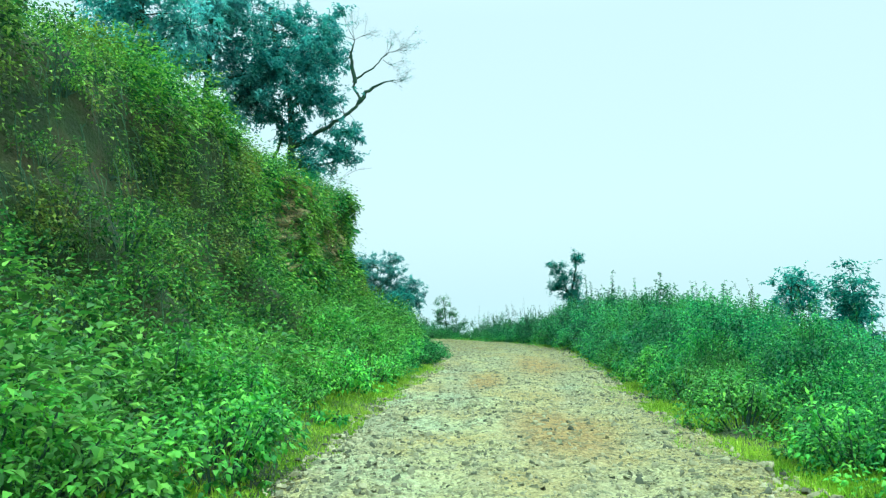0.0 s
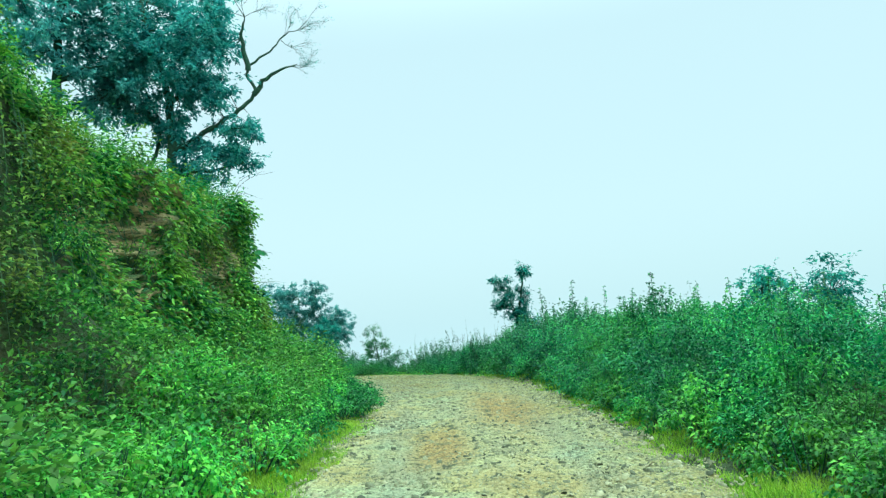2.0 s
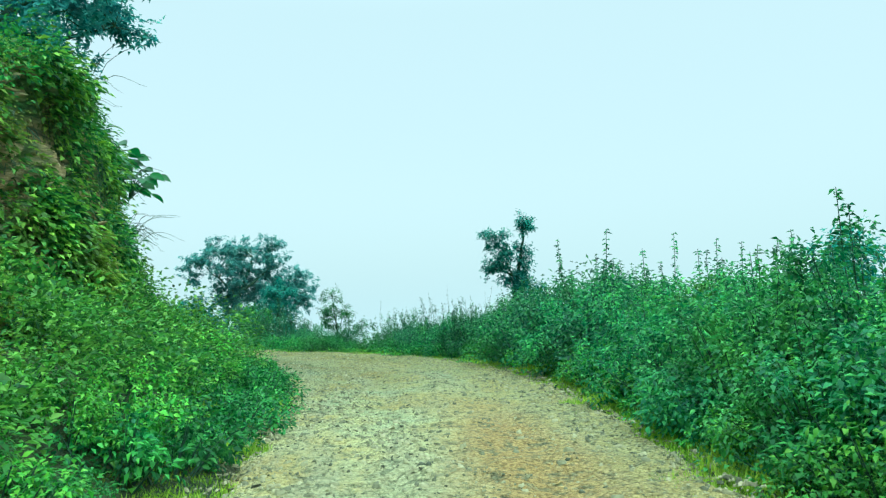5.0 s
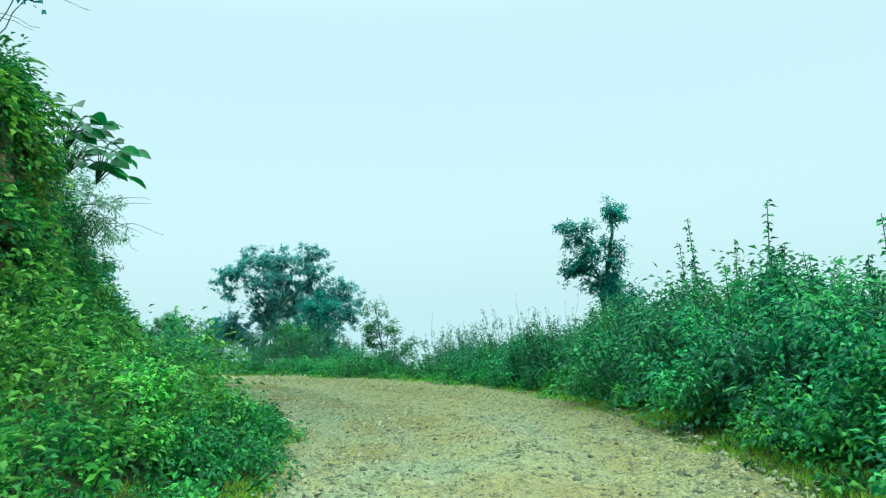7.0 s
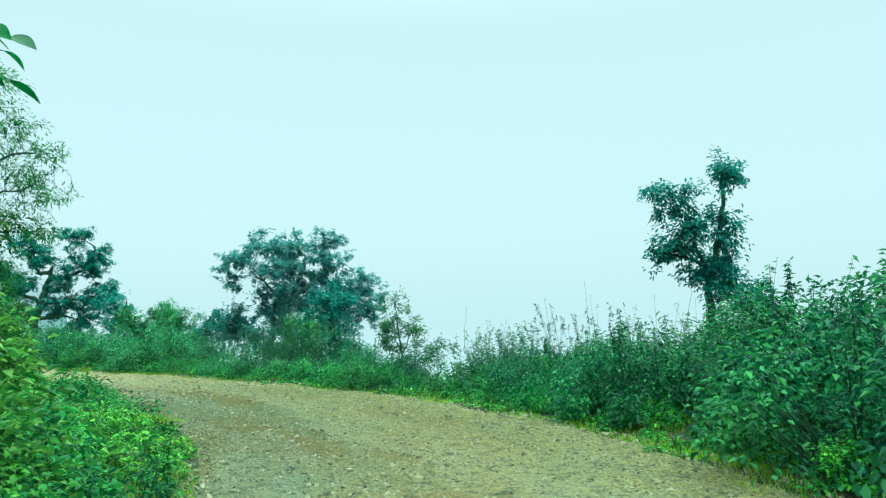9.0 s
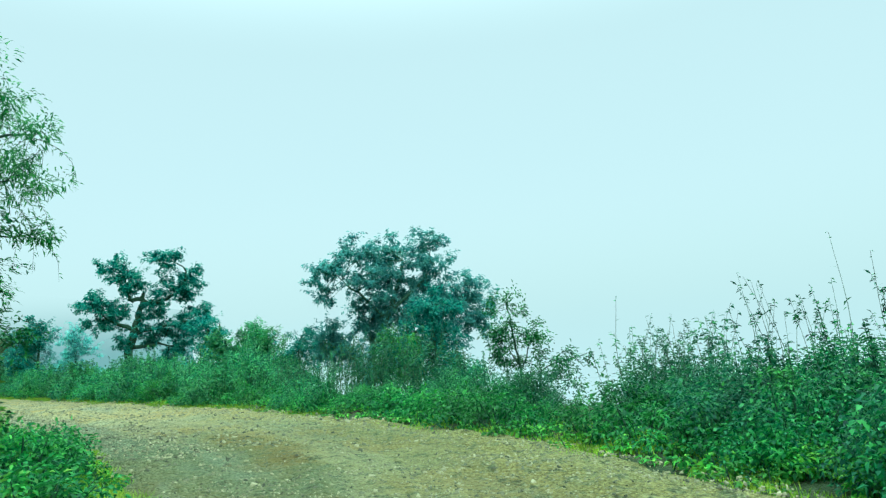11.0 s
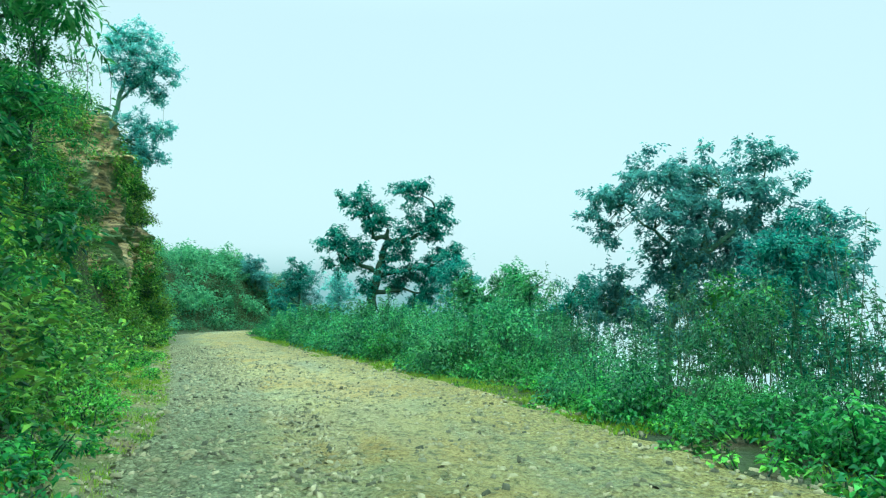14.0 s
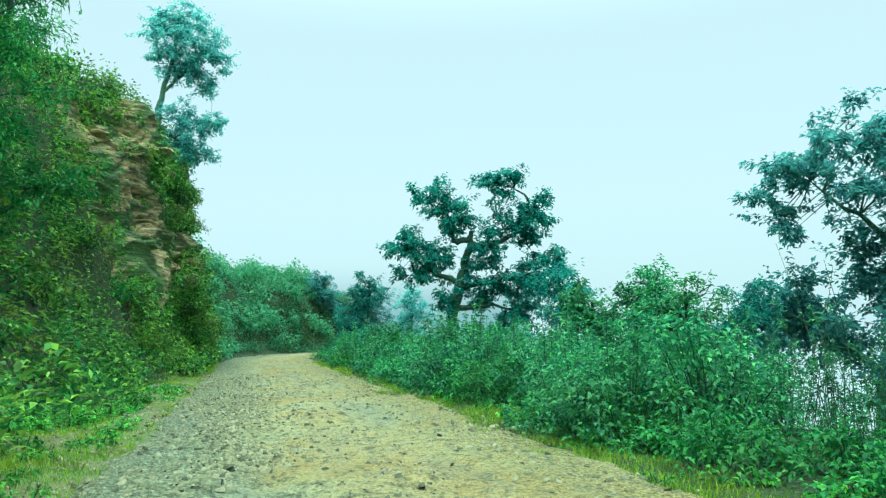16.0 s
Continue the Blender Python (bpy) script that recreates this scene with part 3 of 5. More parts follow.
# ---------- trees ----------
def twig_fan(rng, start, way, reach, radius, order):
    """A thin twig that forks into thinner ones: its tubes, and the tips of the finest."""
    bow = rng.normal(0, 0.16, 3)
    line = bent([start, start + (way + bow) * reach * 0.5, start + way * reach + np.array([0, 0, 0.08 * reach])], 3)
    tubes, tips = [tube(line, np.linspace(radius, radius * 0.45, len(line)), 4)], [line[-1]]
    if order:
        for k in (2, 3, 4, 5, 6):
            turn = unit(way + rng.normal(0, 0.55, 3) + np.array([0, 0, 0.12]))
            more, ends = twig_fan(rng, line[k], turn, reach * rng.uniform(0.45, 0.75), radius * 0.55, order - 1)
            tubes += more
            tips += ends
    return tubes, tips


def spray_clump(rng, c, r, count, length, width):
    """A ragged clump of leafy sprigs that grow outwards from a point: leaves, and the sprigs' stems."""
    n = int(8 + 24 * r * r)
    way = unit(rng.normal(0, 1, (n, 3)) * np.array([1.15, 1, 0.7]) + np.array([0, 0, 0.1]))
    start = c + way * r * rng.uniform(0.0, 0.6, (n, 1)) * np.array([1, 1, 0.8])
    reach = r * (0.25 + 1.2 * rng.uniform(0, 1, (n, 1)) ** 1.5)
    bow = rng.normal(0, 0.25, (n, 3)) - np.array([0, 0, 0.16])
    k = rng.uniform(0.12, 1, (n, max(6, count // n), 1)) ** 0.75
    at = start[:, None] + (way[:, None] * k + bow[:, None] * k * k) * reach[:, None]
    at = at + rng.normal(0, 0.045 + 0.035 * r, at.shape)
    out = np.repeat(way[:, None], at.shape[1], 1) + rng.normal(0, 0.75, at.shape)
    tubes = [tube([c, a, a + (v + b) * q], [0.007, 0.005, 0.002], 3) for a, v, b, q in zip(start, way, bow, reach)]
    return leaf_blades(rng, at.reshape(-1, 3), unit(out.reshape(-1, 3)), length, width), tubes


def grow_tree(name, base, yaw, limbs, clumps, label, leaf, length, width, density, seed, deep=0.5, trunk_r=0.16, group="", thin=0.03, bark=BARK, leafy=True):
    """A tree whose limbs and clumps are given in metres to the right of and above its foot; depth is spread by chance."""
    rng = np.random.default_rng(seed)
    t = thing(name, base, label, "tree", group)
    t.rotation_euler = (0, 0, radians(yaw))
    wood = []
    for q, pts in enumerate(limbs):
        p = np.array([(u, 0.0, w) for u, w in pts])
        if q:
            grown = np.concatenate(wood)
            start = grown[np.argmin(np.hypot(grown[:, 0] - p[0, 0], grown[:, 2] - p[0, 2]))]
            p[0] = start
            p[:, 1] = start[1] + np.linspace(0, rng.uniform(-1, 1) * deep * 0.9, len(p))
        line = bent(p, 5, 0.012 + 0.08 * trunk_r, rng)
        r0 = trunk_r if q == 0 else trunk_r * 0.5
        radii = np.linspace(r0, max(thin * 0.5, r0 * (0.3 if q == 0 else 0.16)), len(line))
        if q == 0:
            radii[:3] *= np.array([1.5, 1.25, 1.1])
        wood.append(line)
        part("trunk" if q == 0 else "limb", mesh_of("limb", *tube(line, radii, 8), bark, True), t)
    nodes = np.concatenate(wood)
    foliage = []
    more_clumps = []
    for u, w, r in clumps:
        if r > 0.21:
            for a in rng.uniform(0, 2 * np.pi, 2 if r < 0.35 else 4):
                k = r * rng.uniform(0.75, 1.35)
                more_clumps.append((u + k * np.cos(a), w + 0.8 * k * np.sin(a), max(0.21, r * rng.uniform(0.28, 0.45))))
    for line in wood[1:]:
        for p in line[len(line) // 3:]:
            if leafy and trunk_r > 0.15 and rng.uniform() < 0.4:
                more_clumps.append((p[0] + rng.normal(0, 0.2), p[2] + rng.normal(0.05, 0.2), rng.uniform(0.21, 0.3)))
    outer = []
    for q, (u, w, r) in enumerate(clumps + more_clumps):
        sprigs = []
        near = nodes[np.argmin(np.hypot(nodes[:, 0] - u, nodes[:, 2] - w))]
        c = np.array([u, near[1] * 0.7 + rng.uniform(-1, 1) * deep, w])
        if r < 0.21 and trunk_r > 0.15:
            for _ in range(2):
                more, ends = twig_fan(rng, near, unit(np.array([0.75, 0, 0.5]) + rng.normal(0, 0.35, 3)), r * 4.0, 0.011, 2)
                sprigs += more
                foliage.append(leaf_blades(rng, np.repeat(np.array(ends), 3, 0) + rng.normal(0, 0.05, (3 * len(ends), 3)), rng.normal(0, 1, (3 * len(ends), 3)), 0.055, 0.025))
            tagged(part("branch", mesh_of("branch", *joined(sprigs), bark, True), t), kind="stuff")
            continue
        stout = thin * min(1.0, 0.3 + 0.6 * r)
        for _ in range(2 if r > 0.4 else 1):
            tip = c + rng.normal(0, 0.4, 3) * r
            mid = (near + tip) / 2 + rng.normal(0, 0.12, 3) * r
            sprigs.append(tube(bent([near, mid, tip], 3), np.linspace(stout, stout * 0.3, 7), 4))
        leaves, stems = spray_clump(rng, c, r, int(density * 1.55 * r * r) + 24, length, width)
        foliage.append(leaves)
        if q < len(clumps):
            tagged(part("branch", mesh_of("branch", *joined(sprigs + stems), bark, True), t), kind="stuff")
        else:
            outer += sprigs
    if outer:
        tagged(part("twig", mesh_of("twig", *joined(outer), bark, True), t), kind="stuff")
    part("crown", mesh_of("crown", *joined(foliage), leaf), t)
    return t


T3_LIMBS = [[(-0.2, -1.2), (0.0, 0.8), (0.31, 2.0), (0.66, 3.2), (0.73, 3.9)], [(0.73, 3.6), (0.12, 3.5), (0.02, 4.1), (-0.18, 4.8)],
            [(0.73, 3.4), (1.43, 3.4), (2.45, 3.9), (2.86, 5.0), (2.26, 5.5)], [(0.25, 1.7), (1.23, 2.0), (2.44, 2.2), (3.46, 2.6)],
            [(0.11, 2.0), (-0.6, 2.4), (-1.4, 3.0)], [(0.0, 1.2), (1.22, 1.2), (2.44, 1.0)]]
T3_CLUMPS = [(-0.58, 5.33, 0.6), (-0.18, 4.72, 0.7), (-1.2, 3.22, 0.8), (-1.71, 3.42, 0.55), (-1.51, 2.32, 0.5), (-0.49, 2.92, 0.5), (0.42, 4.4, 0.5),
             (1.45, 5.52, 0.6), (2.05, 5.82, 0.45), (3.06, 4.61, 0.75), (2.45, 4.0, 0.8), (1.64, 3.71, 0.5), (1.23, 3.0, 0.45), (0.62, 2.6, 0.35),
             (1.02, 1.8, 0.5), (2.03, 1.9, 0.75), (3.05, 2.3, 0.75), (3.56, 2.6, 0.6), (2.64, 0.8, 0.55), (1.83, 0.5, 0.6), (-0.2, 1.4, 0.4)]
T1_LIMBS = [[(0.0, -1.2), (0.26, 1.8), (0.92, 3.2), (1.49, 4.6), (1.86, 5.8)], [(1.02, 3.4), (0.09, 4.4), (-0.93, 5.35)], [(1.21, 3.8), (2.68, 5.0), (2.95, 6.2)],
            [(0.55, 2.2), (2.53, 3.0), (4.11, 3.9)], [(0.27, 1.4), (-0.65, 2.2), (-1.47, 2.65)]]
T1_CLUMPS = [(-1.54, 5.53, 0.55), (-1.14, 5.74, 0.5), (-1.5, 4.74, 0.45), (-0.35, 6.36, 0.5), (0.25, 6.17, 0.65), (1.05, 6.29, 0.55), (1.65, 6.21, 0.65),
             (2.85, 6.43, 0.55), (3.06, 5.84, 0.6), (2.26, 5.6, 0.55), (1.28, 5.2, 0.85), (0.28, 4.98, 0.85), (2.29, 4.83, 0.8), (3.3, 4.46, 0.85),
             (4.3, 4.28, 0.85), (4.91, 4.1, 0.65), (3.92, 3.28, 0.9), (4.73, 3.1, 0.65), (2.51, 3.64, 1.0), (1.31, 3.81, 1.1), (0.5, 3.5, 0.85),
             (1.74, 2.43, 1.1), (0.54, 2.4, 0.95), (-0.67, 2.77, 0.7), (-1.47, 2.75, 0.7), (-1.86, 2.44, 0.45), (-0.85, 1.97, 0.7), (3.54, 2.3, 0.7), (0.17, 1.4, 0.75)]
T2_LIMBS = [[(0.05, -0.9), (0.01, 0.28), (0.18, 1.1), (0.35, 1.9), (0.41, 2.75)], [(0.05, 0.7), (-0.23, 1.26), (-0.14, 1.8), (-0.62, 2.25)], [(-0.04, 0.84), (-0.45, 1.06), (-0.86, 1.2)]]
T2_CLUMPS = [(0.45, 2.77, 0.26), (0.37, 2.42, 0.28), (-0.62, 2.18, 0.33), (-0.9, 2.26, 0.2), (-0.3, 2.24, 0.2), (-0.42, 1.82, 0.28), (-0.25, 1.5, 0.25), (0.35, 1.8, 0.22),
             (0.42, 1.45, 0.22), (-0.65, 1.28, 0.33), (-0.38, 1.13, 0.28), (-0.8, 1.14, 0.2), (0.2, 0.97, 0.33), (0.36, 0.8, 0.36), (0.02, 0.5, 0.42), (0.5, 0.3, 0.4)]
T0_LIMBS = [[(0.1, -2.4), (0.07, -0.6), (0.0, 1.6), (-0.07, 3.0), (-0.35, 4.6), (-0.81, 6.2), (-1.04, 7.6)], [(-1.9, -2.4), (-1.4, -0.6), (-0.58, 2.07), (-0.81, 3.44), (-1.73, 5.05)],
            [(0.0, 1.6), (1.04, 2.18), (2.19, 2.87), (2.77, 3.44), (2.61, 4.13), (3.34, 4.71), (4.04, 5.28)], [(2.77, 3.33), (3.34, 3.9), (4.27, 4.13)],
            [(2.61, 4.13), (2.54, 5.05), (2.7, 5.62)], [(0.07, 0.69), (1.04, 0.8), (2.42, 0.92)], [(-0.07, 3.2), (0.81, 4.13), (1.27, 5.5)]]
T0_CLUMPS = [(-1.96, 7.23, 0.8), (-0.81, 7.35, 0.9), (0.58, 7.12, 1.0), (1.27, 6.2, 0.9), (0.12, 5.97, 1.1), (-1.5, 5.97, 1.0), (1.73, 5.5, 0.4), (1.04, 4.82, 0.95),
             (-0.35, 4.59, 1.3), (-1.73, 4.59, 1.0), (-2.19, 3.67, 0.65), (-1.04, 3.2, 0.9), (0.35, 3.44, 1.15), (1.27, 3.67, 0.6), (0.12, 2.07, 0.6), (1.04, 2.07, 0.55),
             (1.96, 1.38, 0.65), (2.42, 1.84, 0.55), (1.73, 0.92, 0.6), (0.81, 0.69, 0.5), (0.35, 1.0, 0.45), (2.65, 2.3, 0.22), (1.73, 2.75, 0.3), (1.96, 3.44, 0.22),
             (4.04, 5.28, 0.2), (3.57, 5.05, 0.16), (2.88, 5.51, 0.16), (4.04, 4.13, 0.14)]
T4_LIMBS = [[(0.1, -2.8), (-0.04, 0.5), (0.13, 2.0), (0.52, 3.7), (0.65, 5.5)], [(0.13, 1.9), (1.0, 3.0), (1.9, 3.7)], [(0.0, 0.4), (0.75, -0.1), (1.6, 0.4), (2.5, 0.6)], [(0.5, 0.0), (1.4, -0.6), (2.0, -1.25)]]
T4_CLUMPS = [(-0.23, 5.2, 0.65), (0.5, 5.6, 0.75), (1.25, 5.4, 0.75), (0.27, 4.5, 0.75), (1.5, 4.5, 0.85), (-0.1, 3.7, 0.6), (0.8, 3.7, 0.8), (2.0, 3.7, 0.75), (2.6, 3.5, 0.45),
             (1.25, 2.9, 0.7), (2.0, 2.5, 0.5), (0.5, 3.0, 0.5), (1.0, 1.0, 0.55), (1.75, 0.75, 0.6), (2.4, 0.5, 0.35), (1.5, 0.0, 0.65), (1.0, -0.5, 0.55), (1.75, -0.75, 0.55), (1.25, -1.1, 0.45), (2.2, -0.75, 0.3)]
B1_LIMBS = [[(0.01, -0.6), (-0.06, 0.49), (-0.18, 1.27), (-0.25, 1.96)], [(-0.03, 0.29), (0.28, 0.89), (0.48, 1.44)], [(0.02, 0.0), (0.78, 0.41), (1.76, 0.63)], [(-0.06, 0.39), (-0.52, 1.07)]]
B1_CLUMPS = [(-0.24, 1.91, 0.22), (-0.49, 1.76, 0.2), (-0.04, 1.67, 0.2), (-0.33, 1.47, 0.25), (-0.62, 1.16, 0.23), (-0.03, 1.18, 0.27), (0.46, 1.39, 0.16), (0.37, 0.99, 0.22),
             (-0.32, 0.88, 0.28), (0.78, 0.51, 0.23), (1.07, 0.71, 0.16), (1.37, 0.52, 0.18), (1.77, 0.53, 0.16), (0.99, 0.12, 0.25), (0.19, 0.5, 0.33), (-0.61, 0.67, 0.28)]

ROADSIDE = "trees along the outer edge of the track"
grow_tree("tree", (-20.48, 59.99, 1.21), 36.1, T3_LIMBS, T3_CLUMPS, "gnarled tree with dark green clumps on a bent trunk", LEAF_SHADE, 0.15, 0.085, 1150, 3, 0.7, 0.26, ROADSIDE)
grow_tree("tree", (-7.46, 57.68, -1.14), 19.8, [[(1.11 * u, 1.11 * w) for u, w in q] for q in T1_LIMBS], [(1.11 * u, 1.11 * w, 1.11 * r) for u, w, r in T1_CLUMPS], "broad spreading tree with dense haze-paled green crown below the track", LEAF_HAZY_TREE, 0.155, 0.085, 950, 4, 1.1, 0.2, ROADSIDE, bark=BARK_PALE)
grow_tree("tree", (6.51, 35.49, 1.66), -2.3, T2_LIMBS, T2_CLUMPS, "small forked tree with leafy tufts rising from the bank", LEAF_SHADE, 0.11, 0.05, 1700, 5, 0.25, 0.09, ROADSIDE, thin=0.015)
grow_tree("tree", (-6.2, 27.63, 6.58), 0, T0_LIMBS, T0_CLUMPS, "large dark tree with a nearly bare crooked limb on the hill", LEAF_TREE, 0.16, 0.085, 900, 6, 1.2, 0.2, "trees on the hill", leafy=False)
grow_tree("tree", (-33.77, 56.24, 10.22), 36.1, T4_LIMBS, T4_CLUMPS, "slender tree with airy crown on top of the rocky spur", LEAF_HAZY_TREE, 0.15, 0.075, 800, 7, 0.6, 0.17, "trees on the hill", bark=BARK_PALE)
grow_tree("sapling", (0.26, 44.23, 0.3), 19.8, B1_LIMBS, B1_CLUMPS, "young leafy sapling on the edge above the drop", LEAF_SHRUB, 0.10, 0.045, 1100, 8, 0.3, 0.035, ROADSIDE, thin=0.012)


# ---------- shrubs ----------
def make_shrub(name, rng, label, category, group, leaf, wide, tall, tufts, per, length, width, shoots=0, oval=False):
    """A rounded bush: several stems from the foot, each with its tufts of leaves."""
    t = thing(name, (0, 0, 0), label, category, group)
    stems, foliage = [], []
    for _ in range(tufts):
        a, r = rng.uniform(0, 2 * np.pi), wide * rng.uniform(0.05, 1) ** 0.6
        top = np.array([r * np.cos(a), r * np.sin(a), tall * (1 - 0.55 * (r / wide) ** 2) * rng.uniform(0.45, 1.0)])
        stems.append(tube(bent([top * np.array([0.15, 0.15, 0]) - np.array([0, 0, 0.15]), top * np.array([0.6, 0.6, 0.5]), top], 1)[::2], np.linspace(0.014, 0.005, 2), 3))
        foliage.append(ball_leaves(rng, top - np.array([0, 0, 0.05]), 0.36 * min(wide, tall), per, length, width, subs=5, flat=0.75, oval=oval))
        if tall > 0.7:
            low = top * np.array([1.05, 1.05, 0.35])
            foliage.append(ball_leaves(rng, low, 0.36 * min(wide, tall), per // 2, length, width, subs=4, flat=0.8))
    for _ in range(shoots):
        a, r = rng.uniform(0, 2 * np.pi), wide * rng.uniform(0, 0.7)
        tip = np.array([r * np.cos(a), r * np.sin(a), tall * rng.uniform(1.0, 1.3)])
        line = bent([tip * np.array([0.4, 0.4, 0.2]), tip * np.array([0.9, 0.9, 0.6]), tip], 3)
        stems.append(tube(line[::3], np.linspace(0.01, 0.004, 3), 3))
        k = rng.uniform(0.5, 1, 34) * (len(line) - 1)
        at = np.stack([np.interp(k, np.arange(len(line)), line[:, c]) for c in range(3)], 1)
        foliage.append(leaf_blades(rng, at, unit(np.stack([rng.normal(0, 1, 34), rng.normal(0, 1, 34), rng.uniform(0.1, 0.7, 34)], 1)), length, width))
    tagged(part("stem", mesh_of("stems", *joined(stems), BARK, True), t), kind="stuff")
    part("foliage", mesh_of("foliage", *joined(foliage), leaf), t)
    return t


rng = np.random.default_rng(21)
HERB_WORDS = ("low bush of bright green toothed herbs at the track's edge", "bush", "undergrowth beside the track")
SHRUB_WORDS = ("dense green leafy shrub on the outer bank", "shrub", "shrubs on the outer bank")
HILL_WORDS = ("leafy green bush growing on the hillside", "bush", "bushes on the hillside")
HERBS = [make_shrub("herb_bush", rng, *HERB_WORDS, LEAF_HERB, 0.6, 0.65, 20, 58, 0.062, 0.038, oval=True) for _ in range(4)]
BEND_HERBS = [make_shrub("herb_bush", rng, "low dark green herbs beside the track at the bend", "bush", "undergrowth at the bend", LEAF_DARK, 0.6, 0.55, 18, 42, 0.075, 0.042) for _ in range(3)]
FAR_HERBS = [make_shrub("herb_bush", rng, *HERB_WORDS, LEAF_LIGHT, 0.6, 0.6, 16, 34, 0.085, 0.05) for _ in range(3)]
SHRUBS = [make_shrub("shrub", rng, *SHRUB_WORDS, LEAF_SHRUB, 0.95, 1.25, 24, 80, 0.076, 0.042, 2) for _ in range(5)]
LIGHT_SHRUBS = [make_shrub("shrub", rng, "rounded yellow-green leafy shrub on the outer bank", "shrub", "shrubs on the outer bank", LEAF_LIGHT, 0.9, 1.15, 22, 74, 0.072, 0.04, 2) for _ in range(3)]
FAR_SHRUBS = [make_shrub("shrub", rng, *SHRUB_WORDS, LEAF_HAZY_SHRUB, 0.9, 1.15, 17, 34, 0.12, 0.065, 5) for _ in range(4)]
BEND_SHRUBS = [make_shrub("shrub", rng, "dark green shrub among tall weeds at the bend", "shrub", "shrubs on the outer bank", LEAF_DEEP, 0.9, 1.15, 21, 72, 0.074, 0.04, 2) for _ in range(3)]
EDGE_SHRUBS = [make_shrub("shrub", rng, "dense blue-green shrub at the edge of the drop", "shrub", "shrubs on the outer bank", LEAF_HAZY_SHRUB, 0.95, 1.25, 22, 66, 0.085, 0.046, 3) for _ in range(4)]
HILL_BUSHES = [make_shrub("hill_bush", rng, *HILL_WORDS, LEAF_HILL, 0.75, 0.8, 17, 36, 0.07, 0.038) for _ in range(4)]
NOSE_BUSHES = [make_shrub("hill_bush", rng, "dark leafy bush overhanging the corner of the hill", "bush", "bushes on the hillside", LEAF_DARK, 0.7, 0.75, 16, 34, 0.09, 0.05) for _ in range(3)]
FAR_HILL_BUSHES = [make_shrub("slope_shrub", rng, "green shrub on the far overgrown slope", "shrub", "shrubs on the far slope", LEAF_HILL, 0.9, 0.9, 15, 20, 0.16, 0.085) for _ in range(3)]


def make_weed(rng, tall, bare):
    """A tuft of thin upright stalks with leaves along their upper parts."""
    t = thing("tall_weed", (0, 0, 0), "tall thin-stalked weeds with sparse leaves against the mist" if bare else "tall leafy weeds with upright stalks", "weed", "tall weeds on the outer edge")
    leaves = []
    for _ in range(8):
        a = rng.uniform(0, 2 * np.pi)
        foot = np.array([np.cos(a), np.sin(a), 0]) * rng.uniform(0, 0.35)
        h = tall * rng.uniform(0.45, 1.1)
        tip = foot + np.array([*rng.normal(0, 0.13, 2) * h, h])
        line = bent([foot - np.array([0, 0, 0.15]), (foot + tip) / 2 + np.array([*rng.normal(0, 0.09, 2), 0]), tip], 4)
        part("stalk", mesh_of("stalk", *tube(line, np.linspace(0.007, 0.0025, len(line)), 3), DRY, True), t)
        n = int(rng.integers(4, 30)) if bare else 30
        tufts = np.array([0.97, rng.uniform(0.7, 0.9), rng.uniform(0.45, 0.7)])
        k = np.clip(rng.choice(tufts, n) + rng.normal(0, 0.025, n), 0.3, 1.0) if bare else rng.uniform(0.3, 1.0, n)
        at = np.stack([np.interp(k, np.linspace(0, 1, len(line)), line[:, c]) for c in range(3)], 1)
        out = unit(np.stack([rng.normal(0, 1, n), rng.normal(0, 1, n), rng.uniform(0, 0.6, n)], 1))
        leaves.append(leaf_blades(rng, at, out, 0.085 if bare else 0.105, 0.032 if bare else 0.042))
    part("foliage", mesh_of("leaves", *joined(leaves), LEAF_DEEP), t)
    return t


WEEDS = [make_weed(rng, 1.7, False), make_weed(rng, 2.0, True), make_weed(rng, 1.9, True)]


def scatter(models, places, low, high, rng, sink=0.05, grade=None):
    """Sets copies of the models about; each model itself takes the first places."""
    for q, (x, y) in enumerate(places):
        z = float(height(x, y)[0])
        k = rng.uniform(low, high)
        if grade:
            k *= float(np.interp(locate(x, y)[0][0], *grade))
        m = Matrix.LocRotScale((x, y, z - sink), Euler((rng.normal(0, 0.06), rng.normal(0, 0.06), rng.uniform(0, 6.28))), Vector((k, k, k * rng.uniform(0.85, 1.15))))
        if q < len(models):
            models[q].matrix_basis = m
        else:
            copy_thing(models[q % len(models)], m @ Matrix.Diagonal((*(1 / c for c in models[q % len(models)].scale), 1)))


def thicket(models, places, low, high, rng, label):
    """Far growth that cannot be counted: the models' leaves at all the places, in one mesh."""
    shapes = []
    for q in models:
        me = next(c for c in q.children if c.name.startswith("foliage")).data
        v, f = np.empty(len(me.vertices) * 3, np.float32), np.empty(len(me.loops), np.int32)
        me.vertices.foreach_get("co", v)
        me.loops.foreach_get("vertex_index", f)
        shapes.append((v.reshape(-1, 3), f.reshape(-1, 4), me.materials[0]))
    made = []
    for q, (x, y) in enumerate(places):
        v, f, _ = shapes[q % len(shapes)]
        a, k = rng.uniform(0, 6.28), rng.uniform(low, high)
        turned = np.stack([v[:, 0] * np.cos(a) - v[:, 1] * np.sin(a), v[:, 0] * np.sin(a) + v[:, 1] * np.cos(a), v[:, 2] * rng.uniform(0.85, 1.15)], 1)
        made.append((turned * k + np.array([x, y, float(height(x, y)[0]) - 0.05]), f))
    for q in models:
        for c in (*q.children, q):
            bpy.data.objects.remove(c)
    return tagged(new("thicket", mesh_of("thicket", *joined(made), shapes[0][2])), label, "shrubs", kind="stuff")


